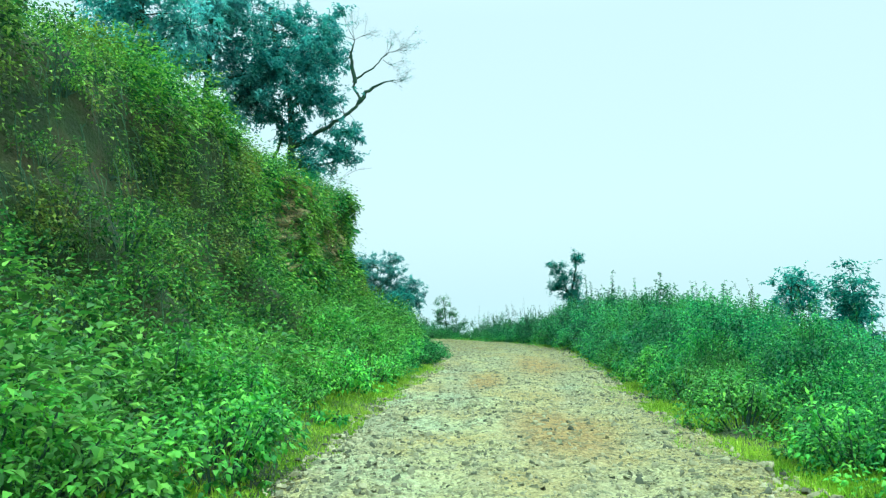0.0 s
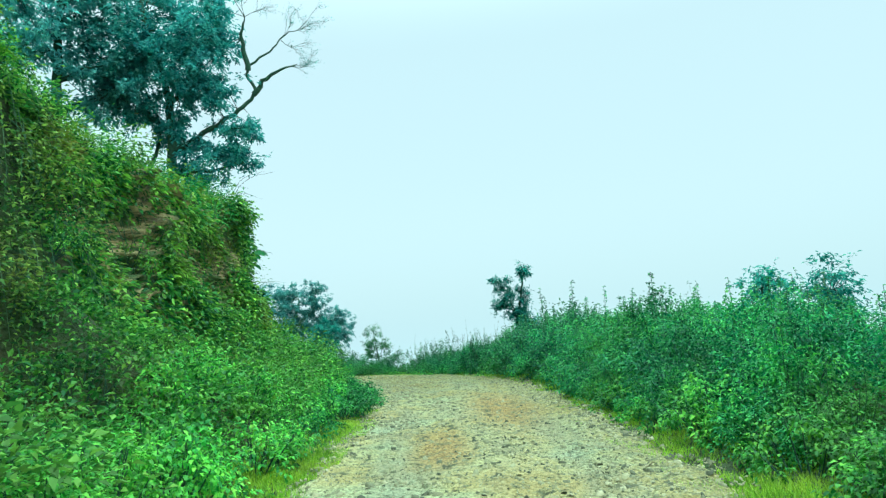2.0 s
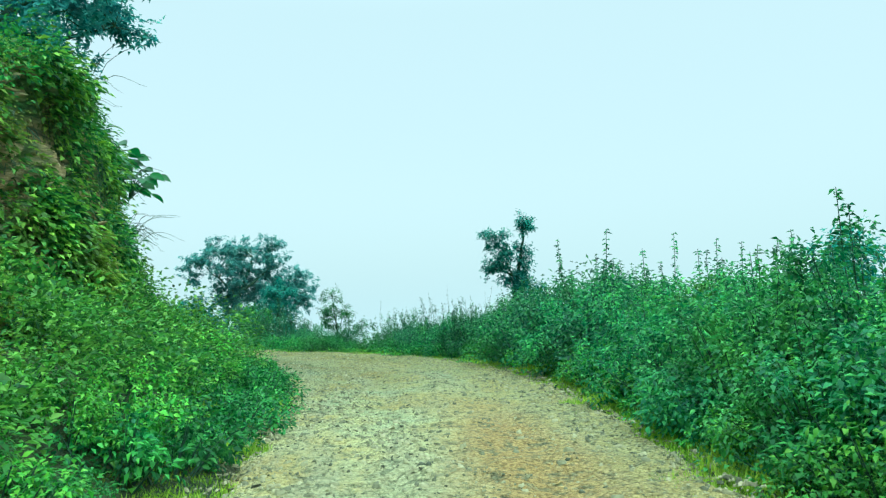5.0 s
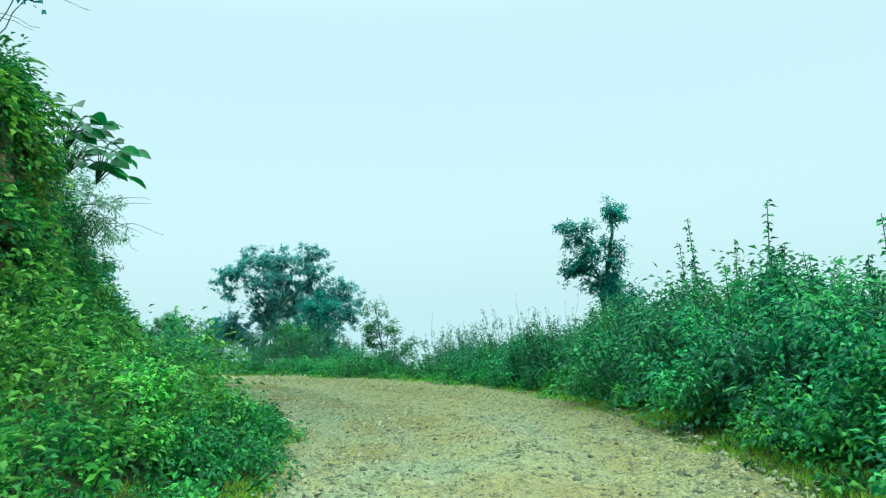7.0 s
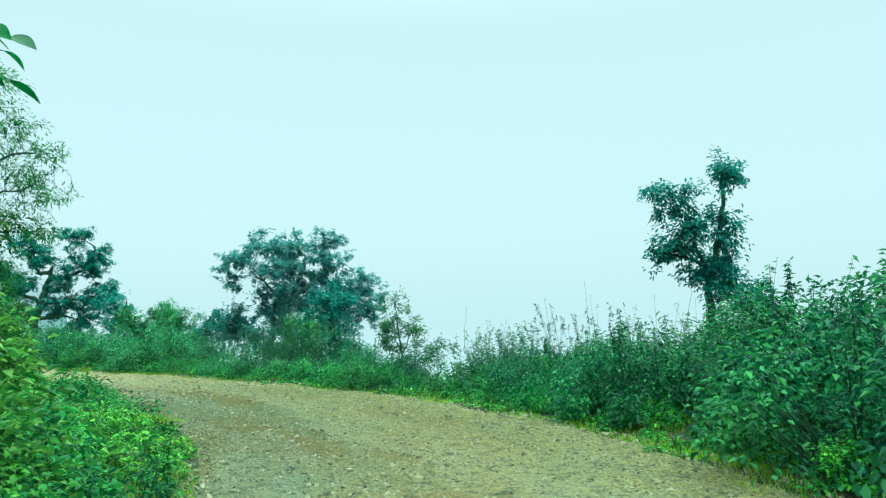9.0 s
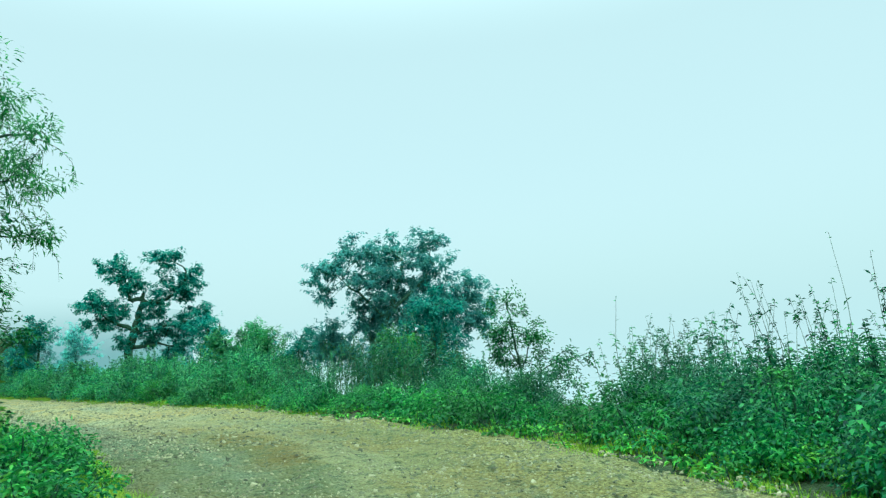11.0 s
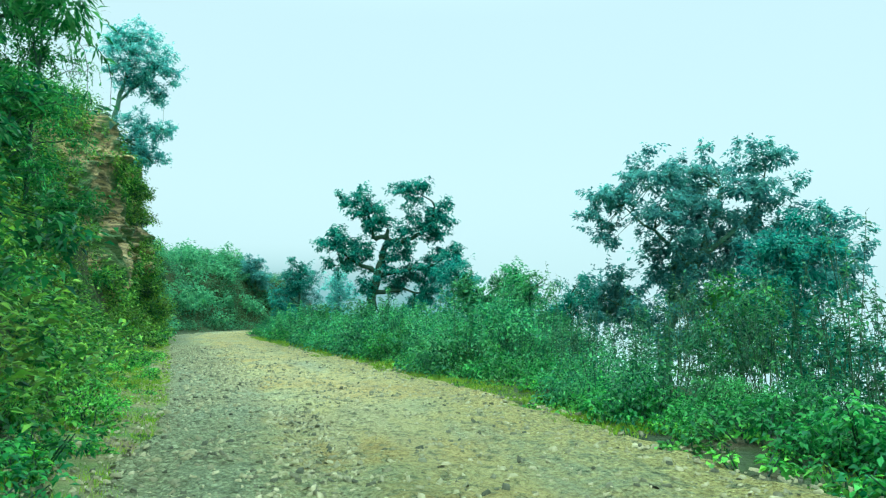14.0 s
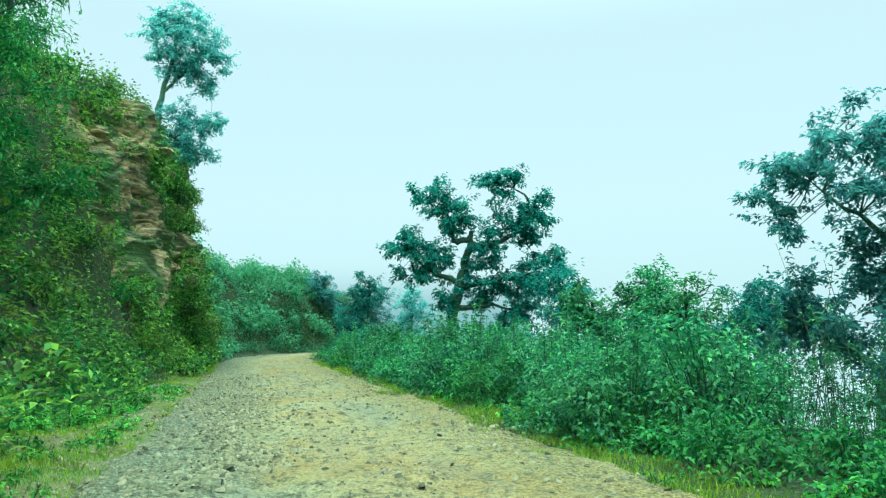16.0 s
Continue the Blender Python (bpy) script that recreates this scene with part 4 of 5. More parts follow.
def strip(rng, s0, s1, step, near, far, rows, side):
    """Places in uneven rows beside the track, from near to far metres off its edge."""
    res = []
    for q in range(rows):
        off = near + (far - near) * (q + 0.5) / rows
        for s in np.arange(s0, s1, step):
            ss = s + rng.uniform(-0.45, 0.45) * step
            o = off + rng.uniform(-0.5, 0.5) * (far - near) / rows
            x, y = spot(ss, side * (half_width(ss) + o))
            res.append((float(x), float(y)))
    rng.shuffle(res)
    return res


scatter(HERBS, strip(rng, 1, 19, 0.7, 0.55, 2.2, 3, -1) + strip(rng, 19, 34, 1.4, 0.6, 2.4, 2, -1) + strip(rng, 3, 34, 1.2, 0.5, 1.0, 1, 1) + strip(rng, 45, 58, 1.2, 0.8, 2.0, 1, -1), 0.7, 1.2, rng, grade=([0, 16, 34], [1.0, 0.9, 0.75]))
scatter(BEND_HERBS, strip(rng, 31, 46, 0.75, 0.45, 1.5, 2, 1) + strip(rng, 46, 58, 0.9, 0.9, 2.6, 2, 1) + strip(rng, 36, 44, 0.9, 0.5, 1.1, 1, -1) + strip(rng, 19, 34, 1.6, 0.95, 2.5, 2, -1) + strip(rng, 16, 29, 0.6, 0.25, 0.8, 1, -1) + strip(rng, 14, 31, 1.0, 0.6, 1.2, 1, 1), 0.6, 1.2, rng)
scatter(FAR_HERBS, strip(rng, 34, 44, 1.0, 1.0, 2.6, 2, -1) + strip(rng, 50, 72, 1.0, 1.5, 2.8, 2, -1) + strip(rng, 44, 50, 1.2, 2.0, 2.6, 1, -1) + strip(rng, 40, 90, 2.2, 0.6, 1.1, 1, 1), 0.6, 1.15, rng)
SMALL = [make_shrub("verge_weed", rng, "small broad-leaved weed in the verge grass", "weed", "small weeds on the verge", LEAF_HERB, 0.26, 0.2, 7, 18, 0.075, 0.042) for _ in range(3)]
scatter(SMALL, strip(rng, 40, 60, 0.8, 1.4, 2.6, 2, -1) + strip(rng, 3, 32, 1.0, 0.8, 1.6, 1, 1) + strip(rng, 3, 30, 1.1, 0.7, 1.4, 1, -1) + strip(rng, 42, 62, 0.7, 0.3, 1.6, 2, -1) + strip(rng, 29, 46, 0.5, 0.0, 0.9, 2, 1) + strip(rng, 2, 62, 0.9, 0.1, 0.9, 1, 1) + strip(rng, 2, 62, 0.9, 0.2, 1.0, 1, -1) + strip(rng, 30, 39, 0.5, 0.1, 1.0, 2, -1), 0.6, 1.3, rng, 0.02)
HEIGHTS = ([0, 7, 12, 21, 29, 33, 38, 46, 50, 60, 80], [0.55, 0.62, 0.76, 1.08, 1.24, 0.74, 0.60, 0.66, 1.0, 1.2, 1.1])
scatter(LIGHT_SHRUBS, strip(rng, 4, 13, 0.9, 0.85, 2.6, 2, 1) + strip(rng, 13, 24, 2.4, 0.75, 2.8, 2, 1) + strip(rng, 51, 62, 3.2, 0.9, 1.6, 1, 1), 0.75, 1.1, rng, grade=HEIGHTS)
scatter(SHRUBS, strip(rng, 2, 12, 1.0, 1.6, 3.6, 2, 1) + strip(rng, 12, 24, 1.0, 0.8, 3.3, 3, 1) + strip(rng, 24, 36, 2.0, 0.8, 3.3, 3, 1), 0.8, 1.15, rng, grade=HEIGHTS)
scatter(EDGE_SHRUBS, strip(rng, 43, 46.5, 1.1, 0.8, 1.6, 1, 1) + strip(rng, 50.5, 62, 1.0, 0.9, 3.6, 3, 1), 0.7, 1.2, rng, grade=HEIGHTS)
END_SHRUBS = [make_shrub("shrub", rng, "dense shrub with mist put into its leaf colour at the bend", "shrub", "shrubs at the far bend", LEAF_FAR, 0.9, 1.15, 16, 16, 0.2, 0.11) for _ in range(3)]
thicket(END_SHRUBS, strip(rng, 80, 108, 1.5, 1.6, 11.0, 5, -1) + strip(rng, 78, 88, 0.9, 1.0, 4.5, 3, -1), 1.0, 1.7, rng, "dense shrubs on the slope at the far bend, mist put into their leaf colour")
scatter(BEND_SHRUBS, strip(rng, 24, 36, 1.5, 0.75, 3.3, 3, 1) + [p for p in strip(rng, 32, 44, 1.0, 1.3, 4.2, 3, 1) if not 0.14 < (p[0] + 0.1) / (p[1] - 31.0) < 0.3], 0.8, 1.4, rng, grade=HEIGHTS)
scatter(FAR_SHRUBS, strip(rng, 62, 94, 1.4, 1.1, 3.4, 2, 1), 0.7, 1.25, rng, grade=HEIGHTS)
scatter(HILL_BUSHES, strip(rng, 2, 40, 1.8, 2.0, 8.0, 5, -1) + strip(rng, 6, 27, 1.0, 2.2, 6.5, 4, -1), 0.5, 1.15, rng)
FERNS = [make_shrub("fern_clump", rng, "yellow-green fern clump on the brow of the hill", "fern", "ferns on the hillside", LEAF_YELLOW, 0.6, 0.55, 14, 34, 0.085, 0.028) for _ in range(2)]
scatter(FERNS, strip(rng, 4, 22, 2.6, 3.6, 6.4, 2, -1) + strip(rng, 64, 72, 2.5, 1.4, 2.4, 1, -1), 0.6, 1.2, rng, -0.1)
scatter(NOSE_BUSHES, strip(rng, 24.5, 34, 0.9, 3.0, 5.0, 4, -1), 0.5, 1.1, rng)
scatter(FAR_HILL_BUSHES, strip(rng, 40, 66, 1.8, 2.6, 8.0, 4, -1) + strip(rng, 66, 80, 1.4, 3.8, 6.5, 2, -1) + strip(rng, 66, 80, 1.3, 0.9, 1.5, 1, -1) + strip(rng, 77.5, 81, 0.8, 1.0, 3.6, 3, -1), 0.6, 1.2, rng)
scatter(WEEDS, strip(rng, 6, 34, 2.2, 3.0, 4.4, 2, 1) + [p for p in strip(rng, 30, 46, 0.55, 1.8, 4.6, 4, 1) if p[0] > 0.1 + 0.25 * (p[1] - 31)] + strip(rng, 42, 51, 0.45, 1.9, 3.8, 3, 1) + strip(rng, 51, 80, 1.6, 2.5, 6.0, 2, 1), 0.8, 1.25, rng, grade=([0, 10, 20, 28, 33, 36, 44, 50], [0.5, 0.6, 0.74, 0.7, 0.7, 0.76, 0.95, 0.75]))


# ---------- more trees ----------
def simple_tree(name, place, yaw, top, wide, label, seed, group, leaf=LEAF_TREE, length=0.2, width=0.10, density=330, low=0.25, trunk_r=0.12):
    """A tree of a plain habit: a stem with limbs and clumps that narrow upwards."""
    rng = np.random.default_rng(seed)
    lean = rng.normal(0, 0.05) * top
    limbs = [[(0, -0.5), (lean * 0.3, top * 0.35), (lean * 0.8, top * 0.7), (lean, top * 0.95)]]
    clumps = []
    for q in range(11):
        h = top * (low + (1 - low) * (q + rng.uniform(0, 0.8)) / 11)
        u = wide * rng.uniform(-1, 1) * (1.1 - 0.75 * h / top)
        limbs.append([(lean * h / top, max(h - wide * 0.5, top * 0.1)), (u * 0.5, h - wide * 0.15), (u, h)]) if q % 2 else None
        clumps.append((u, h, wide * rng.uniform(0.3, 0.5)))
    return grow_tree(name, place, yaw, limbs, clumps, label, leaf, length, width, density, seed, wide * 0.5, trunk_r, group)


def on_ground(x, y, sink=0.1):
    return (x, y, float(height(x, y)[0]) - sink)


def placed(x, y, top, **more):
    """A plain tree on the ground whose crown ends at the height top."""
    base = on_ground(x, y)
    return simple_tree("tree", base, more.pop("yaw", 0), top - base[2], **more)


FAR = "trees in the mist beyond the bend"
placed(16.4, 32, 3.1, wide=1.9, leaf=LEAF_SHADE, label="round-crowned tree below the outer bank", seed=31, group=ROADSIDE, low=0.6)
placed(17.6, 29.6, 2.9, wide=1.7, leaf=LEAF_SHADE, label="round-crowned tree below the outer bank", seed=32, group=ROADSIDE, low=0.6)
placed(-36, 72.5, 5.0, wide=1.6, label="compact dark tree beside the far bend", seed=33, group=FAR, yaw=36, low=0.1, leaf=LEAF_SHADE)
placed(-52.4, 84.5, 7.0, wide=1.5, label="tree with mist put into its pale leaf colour", seed=34, group=FAR, yaw=36, leaf=LEAF_HAZY_TREE)
placed(-49.5, 88, 6.0, wide=2.0, label="tree with mist put into its pale leaf colour", seed=35, group=FAR, yaw=36, leaf=LEAF_HAZY_TREE)
placed(-43, 86, 5.2, wide=2.0, label="tree with mist put into its pale leaf colour", seed=36, group=FAR, yaw=36, leaf=LEAF_HAZY_TREE, low=0.1)
placed(-12.9, 59.8, 2.2, wide=1.3, label="bushy tree below the track", seed=37, group=ROADSIDE, yaw=20, low=0.1, leaf=LEAF_SHADE, length=0.14, width=0.065, density=700)
placed(-16.2, 60.8, 3.4, wide=1.5, label="bushy tree below the track", seed=38, group=ROADSIDE, yaw=30, low=0.1, leaf=LEAF_SHADE, length=0.14, width=0.065, density=800)
placed(-14.2, 58.0, 2.4, wide=1.2, label="bushy tree below the track", seed=39, group=ROADSIDE, yaw=30, low=0.15, leaf=LEAF_HAZY_SHRUB)
for x, y, top, q, leaf in ((-11.6, 55.4, 2.7, 44, LEAF_HAZY_SHRUB), (-10.4, 54.3, 2.3, 45, LEAF_HAZY_SHRUB), (-9.6, 55.6, 2.0, 46, LEAF_SHADE), (-12.6, 56.8, 2.6, 47, LEAF_HAZY_SHRUB)):
    placed(x, y, top, wide=0.95, label="slender leafy sapling rising from the outer bank", seed=q, group="saplings on the outer bank", yaw=25, leaf=leaf, low=0.1, length=0.12, width=0.055, density=850, trunk_r=0.04)
placed(-3.3, 52.9, 3.3, wide=1.35, label="leafy green tree standing before the spreading tree", seed=48, group=ROADSIDE, yaw=15, leaf=LEAF_SHADE, low=0.2, length=0.15, width=0.075, density=900, trunk_r=0.07)
placed(-4.2, 50.4, 1.8, wide=0.85, label="yellow-green leafy sapling by the drop", seed=49, group="saplings on the outer bank", yaw=15, leaf=LEAF_LIGHT, low=0.1, length=0.12, width=0.06, density=900, trunk_r=0.03)
placed(-10.5, 23.5, 15.0, wide=2.6, leaf=LEAF_HAZY_TREE, density=360, label="tall tree with haze-paled leaves on the hill above the track", seed=41, group="trees on the hill", low=0.3, trunk_r=0.2)
placed(-9.4, 26.5, 14.5, wide=2.2, leaf=LEAF_HAZY_TREE, density=360, label="tall tree with haze-paled leaves on the hill above the track", seed=42, group="trees on the hill", low=0.35, trunk_r=0.2)
placed(-13, 19.5, 17.0, wide=2.6, leaf=LEAF_HAZY_TREE, density=360, label="tall tree with haze-paled leaves on the hill above the track", seed=43, group="trees on the hill", low=0.3, trunk_r=0.2)


def drooping_tree(base, yaw, seed, full=True, leaf=LEAF_WILLOW):
    """A tree that leans over the track and lets long sprays of narrow leaves hang."""
    rng = np.random.default_rng(seed)
    t = thing("drooping_tree", base, "leaning tree with hanging sprays of narrow grey-green leaves", "tree", "trees on the hill")
    t.rotation_euler = (0, 0, radians(yaw))
    limbs = [[(0, 0, -0.6), (0.1, 0, 1.3), (0.4, 0.1, 2.8), (0.7, 0.2, 4.6)], [(0.3, 0, 2.0), (1.1, -0.2, 2.7), (2.1, -0.3, 2.9)], [(0.2, 0, 1.4), (1.0, 0.3, 1.9), (2.0, 0.3, 2.0)],
             [(0.5, 0.1, 2.8), (-0.5, 0.5, 4.2), (-1.2, 0.8, 5.0)], [(0.6, 0.1, 3.0), (1.4, 0.2, 3.7), (2.1, 0.2, 3.8)], [(0.3, 0, 1.0), (0.8, -0.4, 1.1), (1.5, -0.5, 1.0)]]
    lobes = ((2.2, -0.2, 3.65, 0.42), (2.25, -0.3, 2.8, 0.48), (2.2, 0.2, 1.95, 0.42), (1.6, 0.1, 3.2, 0.6), (1.5, -0.2, 2.3, 0.62), (1.2, 0.0, 1.3, 0.6), (1.6, -0.4, 0.9, 0.35), (0.8, 0.2, 4.0, 0.85),
             (1.5, 0.2, 4.5, 0.5), (0.0, 0.3, 3.0, 0.95), (0.0, 0.4, 4.8, 0.95), (0.9, 0.3, 5.2, 0.75), (0.2, 0.3, 1.8, 0.85), (-0.7, 0.4, 3.8, 0.9))
    hung = []
    for q, pts in enumerate(limbs):
        line = bent(np.array(pts, float), 6, 0.02, rng)
        part("trunk" if q == 0 else "limb", mesh_of("limb", *tube(line, np.linspace((0.13 if full else 0.07) if q == 0 else (0.05 if full else 0.022), 0.006, len(line)), 7), BARK, True), t)
        for p in line[8:] if q else []:
            for _ in range(2):
                tip = p + rng.normal(0, 0.25, 3)
                end = tip + np.array([*rng.normal(0, 0.08, 2), -0.45])
                spray = bent([p, (p + tip) / 2 + np.array([0, 0, 0.1]), tip, end], 3)
                part("twig", mesh_of("twig", *tube(spray, np.linspace(0.008, 0.002, len(spray)), 3), BARK, True), t)
                k = rng.uniform(0.3, 1, 26) * (len(spray) - 1)
                at = np.stack([np.interp(k, np.arange(len(spray)), spray[:, c]) for c in range(3)], 1)
                hung.append(leaf_blades(rng, at, rng.normal(0, 1, (26, 3)), 0.12, 0.028, droop=0.8))
    for u, q, w, r in lobes[:] if full else lobes[1:6]:
        hung.append(ball_leaves(rng, (u, q, w), r, int((1500 if full else 500) * r * r) + 60, 0.14, 0.034, int(16 + 14 * r), 0.8, 1.1, 0.36))
    part("crown", mesh_of("crown", *joined(hung), leaf), t)
    return t


drooping_tree(on_ground(-9.55, 37.2), 20, 51)
placed(-9.9, 37.9, 4.6, wide=1.3, label="dense leafy tree on the bank above the track", seed=54, group="trees on the hill", yaw=20, leaf=LEAF_SHRUB, low=0.05, length=0.12, width=0.06, density=600)
bx, by = spot(56.5, -(float(half_width(56.5)) + 4.2))
drooping_tree(on_ground(float(bx), float(by)), 36, 52, False, LEAF_DARK)
placed(float(bx) - 0.8, float(by) - 0.6, 9.0, wide=1.6, label="dense leafy tree on the bank above the track", seed=53, group="trees on the hill", yaw=36, leaf=LEAF_DARK, low=0.1, length=0.13, width=0.06, density=900)

placed(-20.9, 45.0, 9.9, wide=1.9, label="dense dark leafy tree on the bank above the track", seed=55, group="trees on the hill", yaw=36, leaf=LEAF_DARK, low=0.08, trunk_r=0.07, length=0.13, width=0.06, density=950)


def broad_plant(base, yaw, seed, count, size):
    """A plant with a few stalks and large oval leaves that hang outwards."""
    rng = np.random.default_rng(seed)
    t = thing("broad_leaf_plant", base, "plant with large drooping oval leaves overhanging the bank", "plant")
    t.rotation_euler = (0, 0, radians(yaw))
    for _ in range(count):
        a = rng.uniform(-1.2, 1.2)
        out = np.array([np.cos(a), np.sin(a), rng.uniform(-0.2, 0.9)])
        reach = rng.uniform(0.2, 0.75)
        root = out * reach
        stem = tube(bent([(0, 0, -0.2), root * 0.6 + np.array([0, 0, 0.12]), root], 4), np.linspace(0.014, 0.006, 9), 5)
        part("stalk", mesh_of("stalk", *stem, BARK, True), t)
        L, W = size * rng.uniform(0.7, 1.2), size * rng.uniform(0.6, 0.85)
        axis = unit(np.array([np.cos(a), np.sin(a), -rng.uniform(-0.1, 0.6)]))
        side = unit(np.cross(axis, np.array([rng.normal(0, 0.3), rng.normal(-0.5, 0.5), 1.0])))
        up = np.cross(side, axis)
        v = []
        for k in np.linspace(0, 1, 7):
            w = W * np.sin(np.pi * min(1, 0.06 + 0.94 * k) ** 0.8) * 0.5 + 0.004
            c = root + axis * L * k - up * 0.22 * L * k * k
            v += [c - side * w + up * 0.16 * w, c - up * 0.02 * L, c + side * w + up * 0.16 * w]
        f = [(3 * r + c, 3 * r + c + 1, 3 * r + c + 4, 3 * r + c + 3) for r in range(6) for c in range(2)]
        part("leaf", mesh_of("leaf", v, f, LEAF_BIG, True), t)
    return t


for x, y, z, yaw, q, k in ((-4.75, 30.9, 4.75, -10, 61, 15), (-5.1, 30.4, 5.3, -35, 62, 16), (-5.3, 30.9, 5.0, -20, 63, 14), (-5.6, 30.0, 5.6, -50, 64, 14)):
    broad_plant((x, y, z), yaw, q, k, 0.40)


# ---------- growth on the hillside ----------
def slope_places(rng, n, s0, s1, d0, d1):
    """Places on the hillside, thick where it is steep: x, y, z and the outward direction."""
    s, d = rng.uniform(s0, s1, n * 6), rng.uniform(d0, d1, n * 6)
    x, y = spot(s, -(half_width(s) + d))
    z = height(x, y)
    h = 0.15
    gx_, gy_ = (height(x + h, y) - z) / h, (height(x, y + h) - z) / h
    steep = np.sqrt(1 + gx_ ** 2 + gy_ ** 2)
    keep = np.nonzero(rng.uniform(0, 9.0, len(s)) < steep)[0][:n]
    nrm = unit(np.stack([-gx_, -gy_, np.ones(len(s))], 1))[keep]
    at = np.stack([x, y, z], 1)[keep]
    return at, nrm, d[keep], s[keep]


def lumps(p):
    """Where growth stands in thick cushions (1) and where it is thin (0)."""
    return np.clip(0.5 + 0.95 * lattice(p[:, 0] + p[:, 2] * 0.5, p[:, 1] + p[:, 2] * 0.8, 0.62, 51) + 0.08 * lattice(p[:, 0] - p[:, 2], p[:, 1] + p[:, 2], 2.1, 52), 0, 1)


def tufted(rng, at, nrm, per, spread, length, width, lift, hang=0.2):
    n = len(at)
    thick = lumps(at)
    at, nrm = at[thick > 0.14], nrm[thick > 0.14]
    thick, n = thick[thick > 0.14][:, None], len(at)
    lift = lift * np.interp(at[:, 1:2], [26, 28.5, 36, 38], [1.0, 0.45, 0.45, 1.0])
    c = np.repeat(at + nrm * lift * (0.1 + 1.7 * thick) * rng.uniform(0.6, 1.0, (n, 1)), per, 0)
    off = rng.normal(0, 1, (n * per, 3)) * spread
    base = np.repeat(nrm, per, 0)
    p = c + off - base * np.sum(off * base, 1, keepdims=True) * 0.55
    return leaf_blades(rng, p, base * 0.8 + unit(off) * 0.7, length, width, droop=hang)


def cracked(s, share):
    """Upright clefts in the cut face (1) where hardly anything grows."""
    line = lattice(s + 0.5 * lattice(s, share * 5, 0.8, 65), share * 1.6, 1.35, 64)
    return np.clip((-0.12 - line) * 6, 0, 1) * np.clip((share - 0.42) * 8, 0, 1) * np.clip((1.02 - share) * 8, 0, 1)


rng = np.random.default_rng(77)
at, nrm, dd, ss = slope_places(rng, 15500, 1, 36, 1.0, 8.0)
share = (dd - np.interp(ss, S_KEYS, TOE)) / np.interp(ss, S_KEYS, FACE)
# thick herbs on the bank at the foot, thin creeping growth on the cut face, and a thick brow
patchy = 0.5 + 0.9 * lattice(ss, share * np.interp(ss, S_KEYS, RISE) * 1.3, 0.9, 61) + 0.4 * lattice(ss, share * 6, 0.35, 62)
bare = np.exp(-((share - 0.72) / 0.2) ** 4) * np.clip((ss - 7) / 3, 0, 1) * np.clip((31 - ss) / 3, 0, 1)
kept = rng.uniform(0, 1, len(at)) > bare * np.clip(1.05 - patchy, 0, 0.8)
kept &= rng.uniform(0, 1, len(at)) > 0.9 * cracked(ss, share)
zone = np.where(share < 0.5, 0, np.where(share < 0.9, 1, np.where(ss + rng.normal(0, 1.5, len(ss)) < 19, 2, 3))) + np.where(kept, 0, 10)
zone = np.where((zone == 1) & (ss + rng.normal(0, 1.0, len(ss)) > 26.5), 3, zone)
for which, mat, label, mixes in ((0, LEAF_BANK, "thick light green herbs covering the foot of the hill", ((14, 0.2, 0.095, 0.056, 0.55), (15, 0.15, 0.08, 0.046, 0.45))),
                                 (1, LEAF_CREEPER, "small-leaved dark growth clinging to the cut face of the hill", ((13, 0.15, 0.1, 0.055, 0.4), (15, 0.12, 0.08, 0.045, 0.3))),
                                 (2, LEAF_HILL, "thick mixed green undergrowth on the brow of the hill", ((15, 0.2, 0.095, 0.05, 0.6), (17, 0.14, 0.08, 0.04, 0.45))),
                                 (3, LEAF_DARK, "dark leafy growth overhanging the corner of the hill", ((15, 0.2, 0.095, 0.05, 0.6), (17, 0.14, 0.08, 0.04, 0.5)))):
    own = np.nonzero(zone == which)[0]
    cover = [tufted(rng, at[own[q::2]], nrm[own[q::2]], per, spread, length, width, lift) for q, (per, spread, length, width, lift) in enumerate(mixes)]
    tagged(new("slope_undergrowth", mesh_of("undergrowth", *joined(cover), mat)), label, "undergrowth", kind="stuff")


def fronds(rng, roots, ways, low, high, pairs, leaflet, droop):
    """Arching fronds with leaflets along both sides."""
    n = len(roots)
    reach = rng.uniform(low, high, (n, 1, 1))
    k = np.linspace(0.12, 1, pairs)[None, :, None]
    ways = unit(ways + rng.normal(0, 0.35, (n, 3)))
    spine = roots[:, None] + ways[:, None] * reach * k * 0.75 + np.array([0, 0, 1.0]) * reach * (0.35 * k - droop * k * k)
    along = unit(ways[:, None] * 0.75 + np.array([0, 0, 1.0]) * (0.35 - 2 * droop * k))
    side = unit(np.cross(along, np.array([0, 0, 1.0]) + 0.01))
    v = []
    for sign in (1, -1):
        span = leaflet * np.sin(np.pi * np.clip(0.15 + 0.85 * k, 0, 1)) ** 0.7 * (0.5 + 0.6 * reach)
        tip = spine + (side * sign + along * 0.45) * span - np.array([0, 0, 0.25]) * span
        mid = (spine + tip) / 2
        wide = along * 0.16 * span
        v.append(np.stack([spine, mid + wide, tip, mid - wide], 2).reshape(-1, 3))
    v = np.concatenate(v)
    return v, np.arange(len(v)).reshape(-1, 4)


at, nrm, dd, ss = slope_places(rng, 5200, 4, 31, 2.0, 7.5)
share = (dd - np.interp(ss, S_KEYS, TOE)) / np.interp(ss, S_KEYS, FACE)
brow = (share > 0.86) & (share < 1.3) & (rng.uniform(0.0, 1.2, len(ss)) < lattice(ss, share * 4, 1.5, 63) + np.interp(ss, [20, 26], [0.35, 0.0]))
